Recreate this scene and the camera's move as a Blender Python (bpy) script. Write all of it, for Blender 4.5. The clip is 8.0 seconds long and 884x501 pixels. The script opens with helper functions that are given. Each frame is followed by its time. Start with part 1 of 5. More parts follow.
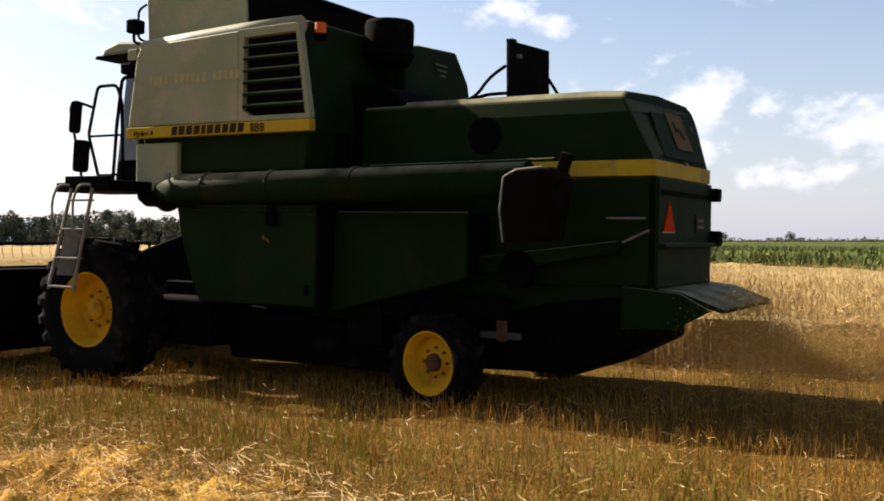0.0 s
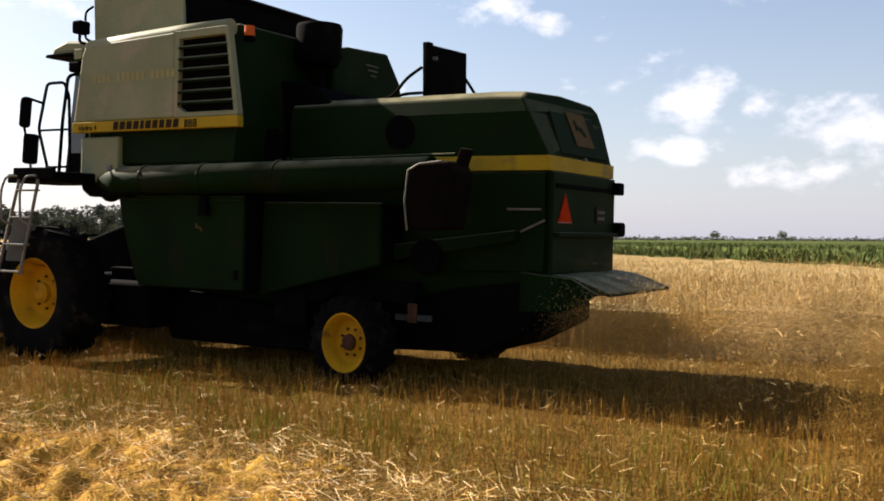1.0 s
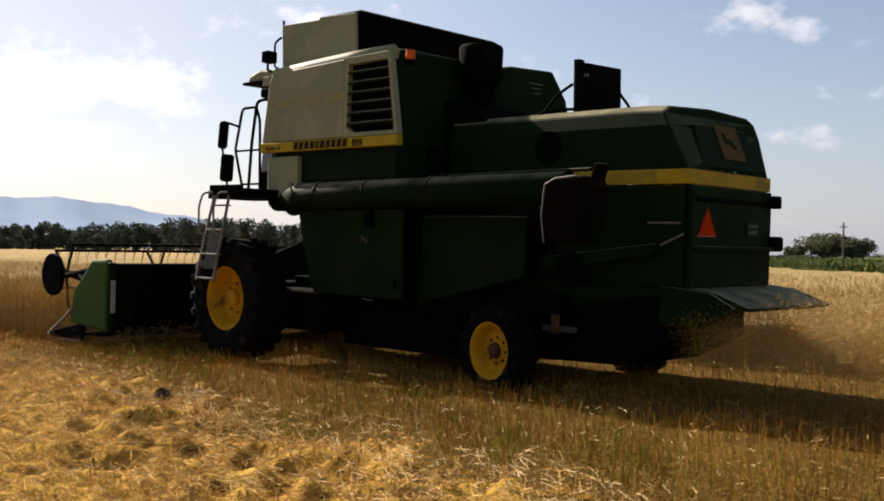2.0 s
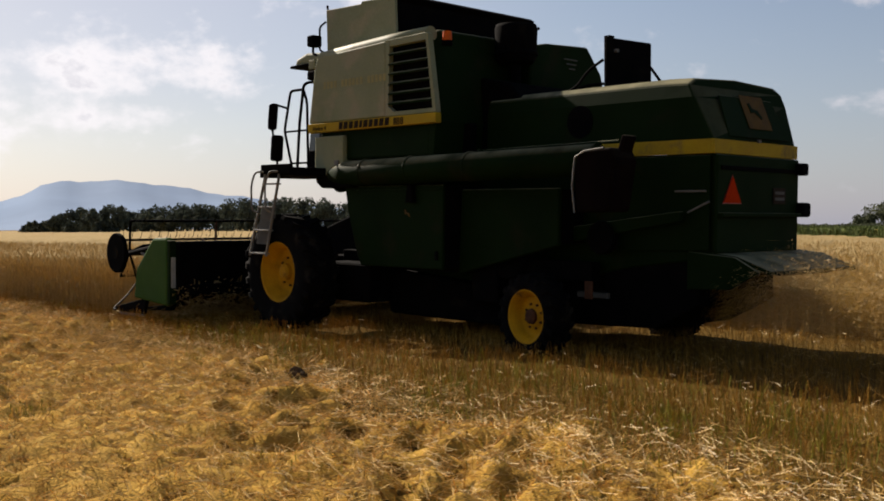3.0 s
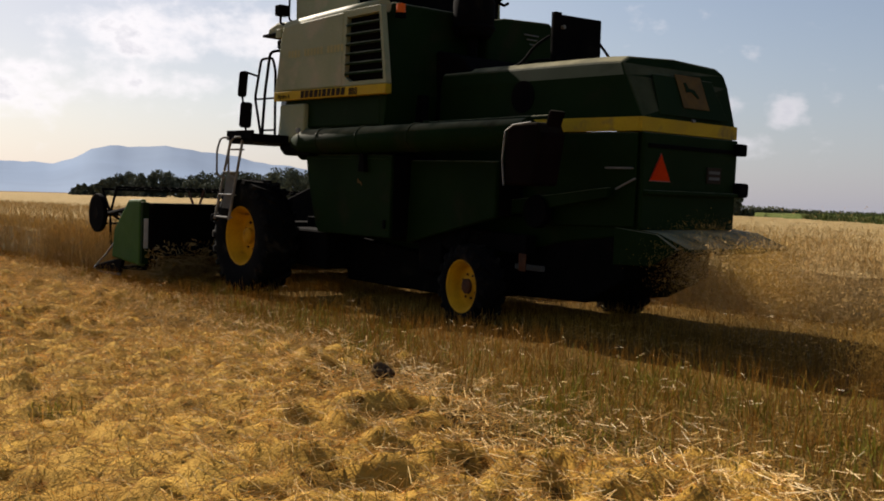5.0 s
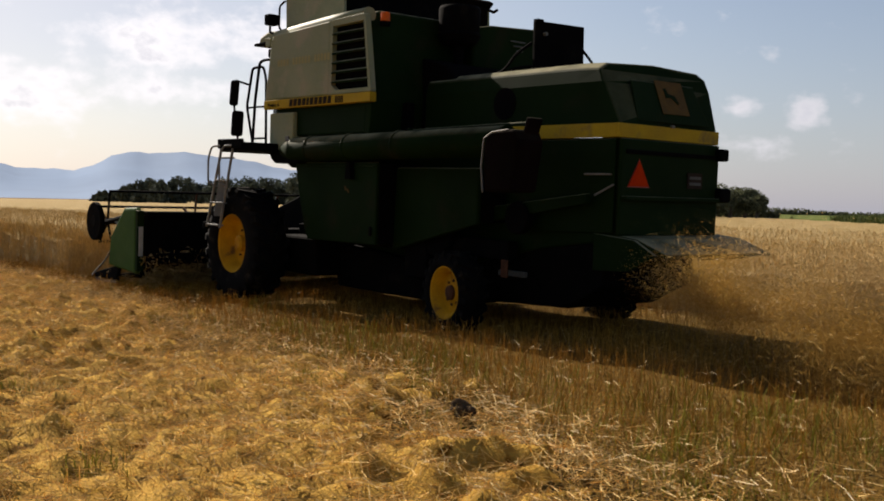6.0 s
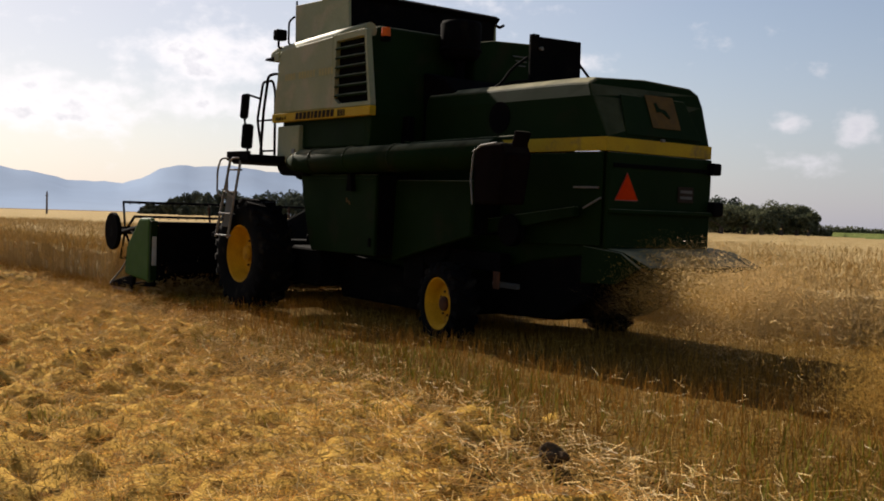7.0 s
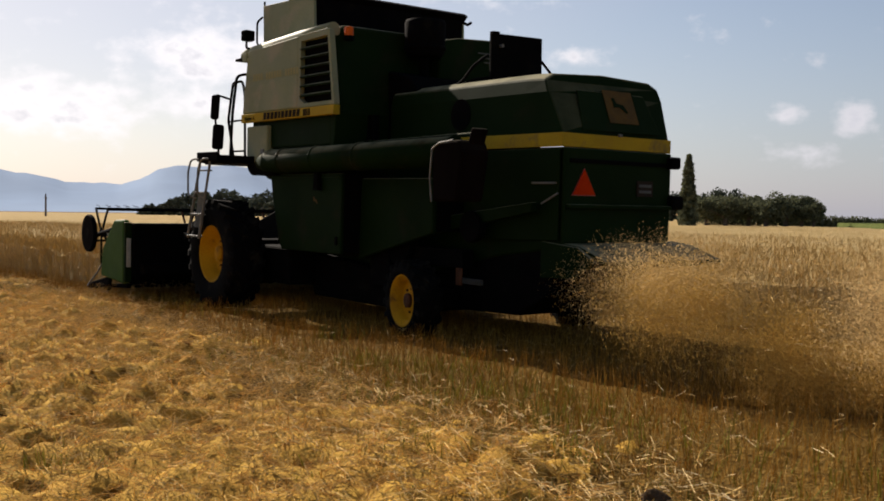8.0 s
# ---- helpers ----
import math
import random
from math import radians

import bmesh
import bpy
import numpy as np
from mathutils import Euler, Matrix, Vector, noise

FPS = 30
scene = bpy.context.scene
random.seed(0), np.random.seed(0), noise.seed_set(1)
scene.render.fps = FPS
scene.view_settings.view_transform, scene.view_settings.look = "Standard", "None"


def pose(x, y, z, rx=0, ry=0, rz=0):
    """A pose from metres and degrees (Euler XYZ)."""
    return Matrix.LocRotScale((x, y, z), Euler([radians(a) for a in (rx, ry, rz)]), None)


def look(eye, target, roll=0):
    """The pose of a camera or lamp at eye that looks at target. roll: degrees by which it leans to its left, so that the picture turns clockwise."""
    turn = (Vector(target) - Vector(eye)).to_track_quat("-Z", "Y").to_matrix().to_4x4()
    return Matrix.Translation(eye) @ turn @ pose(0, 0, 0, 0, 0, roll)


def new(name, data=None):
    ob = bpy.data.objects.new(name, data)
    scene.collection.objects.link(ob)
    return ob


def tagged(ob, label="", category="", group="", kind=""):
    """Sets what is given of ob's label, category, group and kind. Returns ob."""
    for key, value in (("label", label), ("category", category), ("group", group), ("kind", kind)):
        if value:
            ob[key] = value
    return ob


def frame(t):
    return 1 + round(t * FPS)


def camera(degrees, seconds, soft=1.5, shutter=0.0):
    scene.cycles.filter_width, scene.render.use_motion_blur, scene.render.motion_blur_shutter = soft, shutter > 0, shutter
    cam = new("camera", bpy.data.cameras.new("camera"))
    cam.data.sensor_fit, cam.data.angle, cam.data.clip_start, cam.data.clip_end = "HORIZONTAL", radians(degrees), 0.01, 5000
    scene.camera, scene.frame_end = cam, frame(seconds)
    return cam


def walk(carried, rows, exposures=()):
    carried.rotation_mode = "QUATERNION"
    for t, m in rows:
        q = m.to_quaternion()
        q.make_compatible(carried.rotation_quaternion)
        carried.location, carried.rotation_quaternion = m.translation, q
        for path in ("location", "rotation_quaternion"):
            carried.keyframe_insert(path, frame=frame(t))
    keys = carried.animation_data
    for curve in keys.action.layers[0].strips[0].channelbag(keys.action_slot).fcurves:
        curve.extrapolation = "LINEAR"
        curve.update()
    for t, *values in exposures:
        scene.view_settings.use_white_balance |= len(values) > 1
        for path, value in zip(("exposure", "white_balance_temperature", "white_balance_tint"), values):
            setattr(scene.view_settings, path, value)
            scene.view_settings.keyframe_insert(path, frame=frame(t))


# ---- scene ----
SPEED = 1.175            # forward speed of the harvester along -x, metres a second
cam = camera(47.15, 8.0, soft=1.8, shutter=0.2)
PATH = [
    (0.0, 8.375, -8.801, 1.449, 30.836, -0.509, 0.095),
    (0.5, 8.151, -8.962, 1.376, 28.796, -0.127, 0.094),
    (1.0, 8.179, -9.034, 1.373, 30.397, -0.677, -0.250),
    (1.5, 8.049, -8.975, 1.333, 36.905, -0.374, 0.437),
    (2.0, 7.928, -8.765, 1.357, 43.917, 0.044, -0.729),
    (3.5, 6.852, -9.093, 1.304, 47.869, -1.832, 0.392),
    (4.0, 6.533, -8.867, 1.308, 49.465, -1.645, -0.441),
    (5.5, 5.351, -8.216, 1.255, 49.445, -3.120, -1.722),
    (6.0, 4.900, -8.113, 1.310, 50.577, -2.545, -1.123),
    (6.5, 4.533, -7.939, 1.277, 51.794, -1.818, -0.904),
    (7.0, 4.161, -7.796, 1.290, 53.021, -1.759, -1.577),
    (7.5, 3.720, -7.695, 1.311, 52.370, -1.983, -0.650),
    (8.0, 3.279, -7.529, 1.309, 52.981, -1.971, -0.684),
]
walk(cam, [(t, pose(x, y, z, 90 + pitch, roll, yaw)) for t, x, y, z, yaw, pitch, roll in PATH],
     exposures=[(0.0, 1.45, 6750, 15), (1.2, 1.35, 6750, 15), (2.0, 1.05, 6750, 15), (3.3, 0.6, 6750, 15), (4.2, 0.56, 6750, 15), (5.5, 0.75, 6750, 15), (8.0, 0.75, 6750, 15)])


# ---- world and sun ----
SUN_TO = Vector((-1.0, 0.035, 0.64)).normalized()
world = bpy.data.worlds.new("sky")
scene.world = world
world.use_nodes = True


def build_sky():
    nt = world.node_tree
    nt.nodes.clear()
    n, l = nt.nodes.new, nt.links.new
    out, bg = n("ShaderNodeOutputWorld"), n("ShaderNodeBackground")
    sky = n("ShaderNodeTexSky")
    sky.sky_type, sky.sun_disc = "NISHITA", False
    sky.sun_elevation = math.asin(SUN_TO.z)
    sky.sun_rotation = math.atan2(SUN_TO.x, SUN_TO.y)
    sky.dust_density, sky.air_density = 0.7, 1.0
    bg.inputs["Strength"].default_value = SKY
    geo = n("ShaderNodeTexCoord")
    sep = n("ShaderNodeSeparateXYZ")
    l(geo.outputs["Generated"], sep.inputs[0])

    def m(op, a, b=None, c=None):
        k = n("ShaderNodeMath")
        k.operation = op
        for i, v in enumerate((a, b, c)):
            if v is None:
                continue
            if isinstance(v, (int, float)):
                k.inputs[i].default_value = v
            else:
                l(v, k.inputs[i])
        return k.outputs[0]
    # heading (degrees to the left of +y) and height above the horizon
    az = m("MULTIPLY", m("ARCTAN2", m("MULTIPLY", sep.outputs[0], -1.0), sep.outputs[1]), 57.2958)
    el = m("MULTIPLY", m("ARCSINE", sep.outputs[2]), 57.2958)
    comb = n("ShaderNodeCombineXYZ")
    l(az, comb.inputs[0])
    l(m("MULTIPLY", el, 1.5), comb.inputs[1])

    def noi(scale, detail, rough=0.55):
        k = n("ShaderNodeTexNoise")
        k.inputs["Scale"].default_value, k.inputs["Detail"].default_value, k.inputs["Roughness"].default_value = scale, detail, rough
        l(comb.outputs[0], k.inputs["Vector"])
        return k.outputs["Fac"]
    warp = m("SUBTRACT", noi(0.5, 5), 0.5)
    fine = m("SUBTRACT", noi(1.8, 5), 0.5)
    total = None
    for a, e, wa, we, s in CLOUDS:
        dx = m("DIVIDE", m("SUBTRACT", az, a), wa)
        dy = m("DIVIDE", m("SUBTRACT", el, e), we)
        r = m("SQRT", m("ADD", m("MULTIPLY", dx, dx), m("MULTIPLY", dy, dy)))
        v = m("MULTIPLY", m("SUBTRACT", 1.0, r), s)
        total = v if total is None else m("MAXIMUM", total, v)
    # a thin broken sheet over the rest of the sky
    total = m("MAXIMUM", total, m("ADD", m("MULTIPLY", noi(0.11, 6), 1.6), -1.1))
    dens = m("ADD", total, m("ADD", m("MULTIPLY", warp, 2.4), m("MULTIPLY", fine, 0.35)))
    ramp = n("ShaderNodeMapRange")
    ramp.interpolation_type = "SMOOTHSTEP"
    ramp.inputs["From Min"].default_value, ramp.inputs["From Max"].default_value = -0.05, 0.95
    ramp.inputs["To Max"].default_value = 0.85
    l(dens, ramp.inputs["Value"])
    above = n("ShaderNodeMapRange")
    above.inputs["From Min"].default_value, above.inputs["From Max"].default_value = 0.6, 3.0
    l(el, above.inputs["Value"])
    fac = m("MULTIPLY", ramp.outputs[0], above.outputs[0])
    mix = n("ShaderNodeMix")
    mix.data_type = "RGBA"
    l(fac, mix.inputs["Factor"])
    # thin high veil that whitens the sky towards the sun and low down
    dot = n("ShaderNodeVectorMath")
    dot.operation = "DOT_PRODUCT"
    l(geo.outputs["Generated"], dot.inputs[0])
    dot.inputs[1].default_value = SUN_TO
    glow = n("ShaderNodeMapRange")
    glow.interpolation_type = "SMOOTHSTEP"
    glow.inputs["From Min"].default_value, glow.inputs["From Max"].default_value, glow.inputs["To Max"].default_value = 0.45, 0.92, 0.5
    l(dot.outputs["Value"], glow.inputs["Value"])
    low = m("MULTIPLY", m("POWER", 2.718, m("DIVIDE", el, -9.0)), 0.75)
    veil = n("ShaderNodeMix")
    veil.data_type = "RGBA"
    l(m("MINIMUM", m("MAXIMUM", glow.outputs[0], low), 0.85), veil.inputs["Factor"])
    l(sky.outputs[0], veil.inputs["A"])
    vc = n("ShaderNodeMix")
    vc.data_type = "RGBA"
    vc.inputs["A"].default_value, vc.inputs["B"].default_value = (4.2, 4.6, 5.9, 1), (9.3, 9.4, 9.9, 1)
    l(glow.outputs[0], vc.inputs["Factor"])
    l(vc.outputs["Result"], veil.inputs["B"])
    # cloud body: bright tops, greyer thick middles
    cc = n("ShaderNodeMix")
    cc.data_type = "RGBA"
    cc.inputs["B"].default_value = CLOUD_GREY
    lit = n("ShaderNodeMix")
    lit.data_type = "RGBA"
    lit.inputs["A"].default_value, lit.inputs["B"].default_value = CLOUD_LIT, CLOUD_NEAR_SUN
    l(glow.outputs[0], lit.inputs["Factor"])
    l(lit.outputs["Result"], cc.inputs["A"])
    thick = n("ShaderNodeMapRange")
    thick.inputs["From Min"].default_value, thick.inputs["From Max"].default_value = 0.9, 1.8
    l(m("ADD", dens, m("MULTIPLY", warp, 1.5)), thick.inputs["Value"])
    l(thick.outputs[0], cc.inputs["Factor"])
    l(veil.outputs["Result"], mix.inputs["A"])
    l(cc.outputs["Result"], mix.inputs["B"])
    l(mix.outputs["Result"], bg.inputs["Color"])
    l(bg.outputs[0], out.inputs[0])


SKY = 0.0565
CLOUD_LIT, CLOUD_NEAR_SUN, CLOUD_GREY = (7.8, 8.0, 8.6, 1), (14.5, 14.5, 14.6, 1), (6.6, 6.9, 7.7, 1)
# heading, height, half width, half height (degrees), weight
CLOUDS = [
    (27.3, 12.8, 2.1, 1.0, 1.0), (24.8, 11.9, 1.7, 0.9, 1.0), (16.5, 7.6, 2.3, 2.3, 1.1), (17.3, 5.0, 2.8, 1.0, 0.9), (13.0, 7.4, 1.3, 0.9, 0.9),
    (8.6, 5.9, 3.4, 1.7, 0.9), (11.0, 3.6, 5.0, 1.0, 0.6),
    (66.0, 8.6, 5.0, 2.3, 1.2), (60.3, 8.8, 3.6, 2.1, 1.1), (74.0, 5.6, 7.0, 2.2, 1.1), (66.5, 6.0, 4.6, 1.4, 0.8),
    (84.0, 6.0, 9.0, 4.5, 1.0), (34.5, 5.4, 1.2, 0.8, 0.95), (30.9, 5.2, 1.3, 1.1, 0.95), (32.8, 3.5, 2.2, 0.8, 0.7),
    (45.3, 8.8, 2.0, 0.8, 0.9), (24.5, 6.4, 2.0, 0.8, 0.6), (52.0, 12.5, 4.5, 1.0, 0.4),
]
build_sky()
sun = new("sun", bpy.data.lights.new("sun", "SUN"))
sun.data.energy, sun.data.angle, sun.data.color = 5.0, radians(0.6), (1.0, 0.93, 0.8)
sun.matrix_basis = look((0, 0, 0), -SUN_TO)


# ---- materials ----
def material(name, base, other, scale=6.0, rough=0.6, metal=0.0, bump=0.2, fine=60.0, spot=None, spot_scale=3.0, spot_at=0.62,
             rand=0.0, island=0.0, rough2=None, bump_dist=0.004, translucent=0.0, coat=0.0, spec=0.5, dust=0.0):
    """Two colours blended by broad noise, fine grain in brightness and relief, and optional stains of a third colour."""
    mat = bpy.data.materials.new(name)
    mat.use_nodes = True
    nt = mat.node_tree
    n, l = nt.nodes.new, nt.links.new
    bsdf = nt.nodes["Principled BSDF"]
    tc = n("ShaderNodeTexCoord")

    def noi(s, d=5):
        k = n("ShaderNodeTexNoise")
        k.inputs["Scale"].default_value, k.inputs["Detail"].default_value = s, d
        l(tc.outputs["Object"], k.inputs["Vector"])
        return k.outputs["Fac"]

    def ramp(v, a, b):
        k = n("ShaderNodeMapRange")
        k.inputs["From Min"].default_value, k.inputs["From Max"].default_value = a, b
        l(v, k.inputs["Value"])
        return k.outputs[0]

    def mix(f, a, b, kind="MIX"):
        k = n("ShaderNodeMix")
        k.data_type, k.blend_type = "RGBA", kind
        for key, v in (("Factor", f), ("A", a), ("B", b)):
            if isinstance(v, tuple):
                k.inputs[key].default_value = v if len(v) == 4 else (*v, 1)
            elif isinstance(v, (int, float)):
                k.inputs[key].default_value = v
            else:
                l(v, k.inputs[key])
        return k.outputs["Result"]
    col = mix(ramp(noi(scale), 0.35, 0.65), base, other)
    if spot:
        col = mix(ramp(noi(spot_scale, 8), spot_at, spot_at + 0.12), col, spot)
    if dust:  # dry dust settled on upward faces, its colour lightened to paint in sunlit tops
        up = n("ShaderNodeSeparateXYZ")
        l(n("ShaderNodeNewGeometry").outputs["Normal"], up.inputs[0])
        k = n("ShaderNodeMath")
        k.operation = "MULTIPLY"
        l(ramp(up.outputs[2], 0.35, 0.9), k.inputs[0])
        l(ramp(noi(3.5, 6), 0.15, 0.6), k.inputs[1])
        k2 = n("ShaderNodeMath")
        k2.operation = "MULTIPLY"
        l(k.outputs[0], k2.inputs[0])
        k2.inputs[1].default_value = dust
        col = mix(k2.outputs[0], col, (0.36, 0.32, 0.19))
    grain = noi(fine, 3)
    g = n("ShaderNodeMapRange")
    g.inputs["To Min"].default_value, g.inputs["To Max"].default_value = 0.78, 1.22
    l(grain, g.inputs["Value"])
    gc = n("ShaderNodeCombineColor")
    for i in range(3):
        l(g.outputs[0], gc.inputs[i])
    col = mix(1.0, col, gc.outputs[0], "MULTIPLY")
    for amount, source in ((rand, "ShaderNodeObjectInfo"), (island, "ShaderNodeNewGeometry")):
        if amount:
            s = n(source)
            v = n("ShaderNodeMapRange")
            v.inputs["To Min"].default_value, v.inputs["To Max"].default_value = 1 - amount, 1 + amount
            l(s.outputs["Random"] if source.endswith("Info") else s.outputs["Random Per Island"], v.inputs["Value"])
            c2 = n("ShaderNodeCombineColor")
            for i in range(3):
                l(v.outputs[0], c2.inputs[i])
            col = mix(1.0, col, c2.outputs[0], "MULTIPLY")
    l(col, bsdf.inputs["Base Color"])
    r = n("ShaderNodeMapRange")
    r.inputs["To Min"].default_value, r.inputs["To Max"].default_value = rough, rough2 or min(1.0, rough + 0.25)
    l(noi(scale * 1.7), r.inputs["Value"])
    l(r.outputs[0], bsdf.inputs["Roughness"])
    bsdf.inputs["Metallic"].default_value = metal
    bsdf.inputs["Specular IOR Level"].default_value = spec
    bsdf.inputs["Coat Weight"].default_value = coat
    if bump:
        b = n("ShaderNodeBump")
        b.inputs["Strength"].default_value, b.inputs["Distance"].default_value = bump, bump_dist
        l(grain, b.inputs["Height"])
        l(b.outputs[0], bsdf.inputs["Normal"])
    if translucent:
        tr = n("ShaderNodeBsdfTranslucent")
        l(col, tr.inputs["Color"])
        ms = n("ShaderNodeMixShader")
        ms.inputs[0].default_value = translucent
        l(bsdf.outputs[0], ms.inputs[1])
        l(tr.outputs[0], ms.inputs[2])
        l(ms.outputs[0], nt.nodes["Material Output"].inputs[0])
    return mat


# Near-black green: the shade on the machine's sides is put into the paint colour.
GREEN = material("shade_darkened_green_paint", (0.0034, 0.011, 0.0015), (0.0048, 0.0142, 0.0022), 1.5, 0.55, bump=0.05, spot=(0.011, 0.0135, 0.0045), spot_scale=2.2, spot_at=0.57, spec=0.04, dust=0.6)
FADED = material("faded_green_paint", (0.17, 0.185, 0.095), (0.21, 0.215, 0.12), 1.8, 0.5, bump=0.06, spot=(0.24, 0.22, 0.13), spot_scale=2.5, spot_at=0.52, spec=0.2, dust=0.8)
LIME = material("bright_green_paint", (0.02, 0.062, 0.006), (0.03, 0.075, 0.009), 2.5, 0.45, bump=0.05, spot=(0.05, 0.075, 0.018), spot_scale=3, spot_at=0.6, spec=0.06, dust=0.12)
YELLOW = material("yellow_paint", (0.37, 0.245, 0.01), (0.31, 0.2, 0.013), 3, 0.5, bump=0.05, spot=(0.16, 0.11, 0.035), spot_scale=4, spot_at=0.6, spec=0.08)
RIM = material("rim_yellow", (0.5, 0.25, 0.006), (0.37, 0.18, 0.006), 4, 0.5, bump=0.08, spot=(0.13, 0.06, 0.016), spot_scale=5, spot_at=0.6, spec=0.08)
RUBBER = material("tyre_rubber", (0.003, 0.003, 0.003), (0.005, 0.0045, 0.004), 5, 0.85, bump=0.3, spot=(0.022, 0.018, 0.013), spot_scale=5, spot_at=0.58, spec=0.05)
# Base colour taken near black to carry the shade under and inside the machine.
DARK = material("shade_darkened_metal", (0.002, 0.002, 0.002), (0.0035, 0.003, 0.003), 4, 0.8, bump=0.15, spot=(0.009, 0.0075, 0.005), spot_scale=4, spot_at=0.62, spec=0.03)
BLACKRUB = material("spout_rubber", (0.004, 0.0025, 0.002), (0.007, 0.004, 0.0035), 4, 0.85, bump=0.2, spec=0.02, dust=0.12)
STEEL = material("worn_steel", (0.16, 0.15, 0.13), (0.1, 0.095, 0.085), 8, 0.5, 0.4, bump=0.1)
GREYP = material("grey_paint", (0.07, 0.07, 0.065), (0.1, 0.1, 0.09), 5, 0.6, bump=0.1, spec=0.2)
WHITEP = material("white_plate", (0.3, 0.3, 0.27), (0.22, 0.22, 0.2), 6, 0.5, bump=0.05)
LETTER = material("dark_lettering", (0.02, 0.014, 0.01), (0.03, 0.02, 0.014), 9, 0.7, bump=0.0, spec=0.05)
GHOST = material("faded_lettering", (0.29, 0.25, 0.1), (0.25, 0.225, 0.1), 9, 0.6, bump=0.0, spec=0.15)
ORANGE = material("orange_reflective_film", (0.45, 0.032, 0.002), (0.38, 0.025, 0.002), 12, 0.6, bump=0.1, spec=0.02)
BEACON = material("orange_lens", (0.6, 0.1, 0.003), (0.5, 0.08, 0.003), 12, 0.4, bump=0.0, spec=0.15)
REDLENS = material("red_lens", (0.25, 0.01, 0.008), (0.2, 0.01, 0.008), 12, 0.25, bump=0.0)
DECAL = material("worn_yellow_decal", (0.1, 0.055, 0.012), (0.075, 0.045, 0.014), 9, 0.6, bump=0.0, spec=0.1)
RUST = material("rusty_steel", (0.09, 0.035, 0.014), (0.05, 0.022, 0.012), 9, 0.8, 0.1, bump=0.3, spec=0.2)
GLASS = material("tinted_glass", (0.02, 0.025, 0.03), (0.02, 0.025, 0.03), 3, 0.05, bump=0.0, rough2=0.1)
STRAW = material("straw", (0.74, 0.5, 0.15), (0.58, 0.37, 0.1), 2.0, 0.35, bump=0.0, island=0.45, translucent=0.2, spec=0.35)
STUB = material("stubble_straw", (0.4, 0.23, 0.042), (0.28, 0.155, 0.027), 0.9, 0.6, bump=0.0, island=0.45, translucent=0.45, spec=0.06)
WHEAT = material("ripe_wheat", (0.5, 0.36, 0.16), (0.41, 0.285, 0.11), 0.6, 0.6, bump=0.0, island=0.3, translucent=0.45, spec=0.1)
WEED = material("weed_leaf", (0.25, 0.235, 0.035), (0.3, 0.27, 0.05), 3, 0.6, bump=0.0, island=0.35, translucent=0.5, spec=0.1)
MAIZE = material("maize_leaf", (0.085, 0.115, 0.028), (0.11, 0.135, 0.037), 0.4, 0.6, bump=0.0, island=0.3, translucent=0.3, spec=0.15)
LEAF = material("tree_leaf", (0.09, 0.098, 0.055), (0.12, 0.128, 0.075), 0.5, 0.8, bump=0.0, island=0.35, translucent=0.25, spec=0.05)
WOODS = material("woodland_leaf", (0.05, 0.06, 0.045), (0.07, 0.08, 0.055), 0.1, 0.8, bump=0.0, island=0.3, translucent=0.15, spec=0.05)
BARK = material("bark", (0.08, 0.06, 0.045), (0.12, 0.09, 0.07), 4, 0.85, bump=0.5)
SOIL = material("straw_covered_soil", (0.115, 0.066, 0.016), (0.155, 0.09, 0.022), 1.3, 0.9, bump=1.0, fine=28, spot=(0.095, 0.05, 0.011), spot_scale=2.6, spot_at=0.54, bump_dist=0.05, spec=0.02)
CANOPY = material("crop_canopy", (0.4, 0.29, 0.135), (0.33, 0.23, 0.095), 0.8, 0.9, bump=1.0, fine=18, bump_dist=0.08, spec=0.03)
GREENFIELD = material("green_crop_canopy", (0.066, 0.085, 0.024), (0.09, 0.105, 0.032), 0.25, 0.9, bump=1.0, fine=5, bump_dist=0.2, spec=0.03)
# Distance haze is mixed into the hill colour as pale blue.
HILL = material("haze_tinted_hill", (0.29, 0.36, 0.47), (0.26, 0.33, 0.44), 0.002, 1.0, bump=0.0, fine=0.004, spec=0.0)
CHOPPED = material("chopped_straw_chaff", (0.46, 0.28, 0.07), (0.36, 0.21, 0.05), 2.0, 0.8, bump=0.0, island=0.2, translucent=0.45, spec=0.05)
DUST = material("chaff_dust", (0.54, 0.37, 0.17), (0.46, 0.31, 0.13), 2.0, 0.8, bump=0.0, island=0.15, translucent=0.55, spec=0.03)
MAT = material("straw_mat", (0.44, 0.262, 0.052), (0.3, 0.165, 0.03), 2.4, 0.8, bump=0.7, fine=90, spot=(0.16, 0.072, 0.01), spot_scale=8.5, spot_at=0.55, bump_dist=0.02, spec=0.03)
CLODM = material("dark_soil_clod", (0.05, 0.032, 0.018), (0.08, 0.052, 0.028), 8, 0.95, bump=0.8, bump_dist=0.02, spec=0.03)


# ---- mesh helpers ----
def part(name, bm, mat, parent=None, label="", smooth=False):
    me = bpy.data.meshes.new(name)
    bmesh.ops.recalc_face_normals(bm, faces=bm.faces)
    bm.to_mesh(me)
    bm.free()
    me.materials.append(mat)
    if smooth:
        me.polygons.foreach_set("use_smooth", [len(p.vertices) == 4 for p in me.polygons])
    ob = new(name, me)
    if parent:
        ob.parent = parent
    if label:
        tagged(ob, label)
    return ob


def bevel(bm, w, seg=2, angle=30):
    if w:
        es = [e for e in bm.edges if len(e.link_faces) == 2 and e.calc_face_angle(0) > radians(angle)]
        bmesh.ops.bevel(bm, geom=es, offset=w, segments=seg, affect="EDGES", profile=0.5, clamp_overlap=True)
    return bm


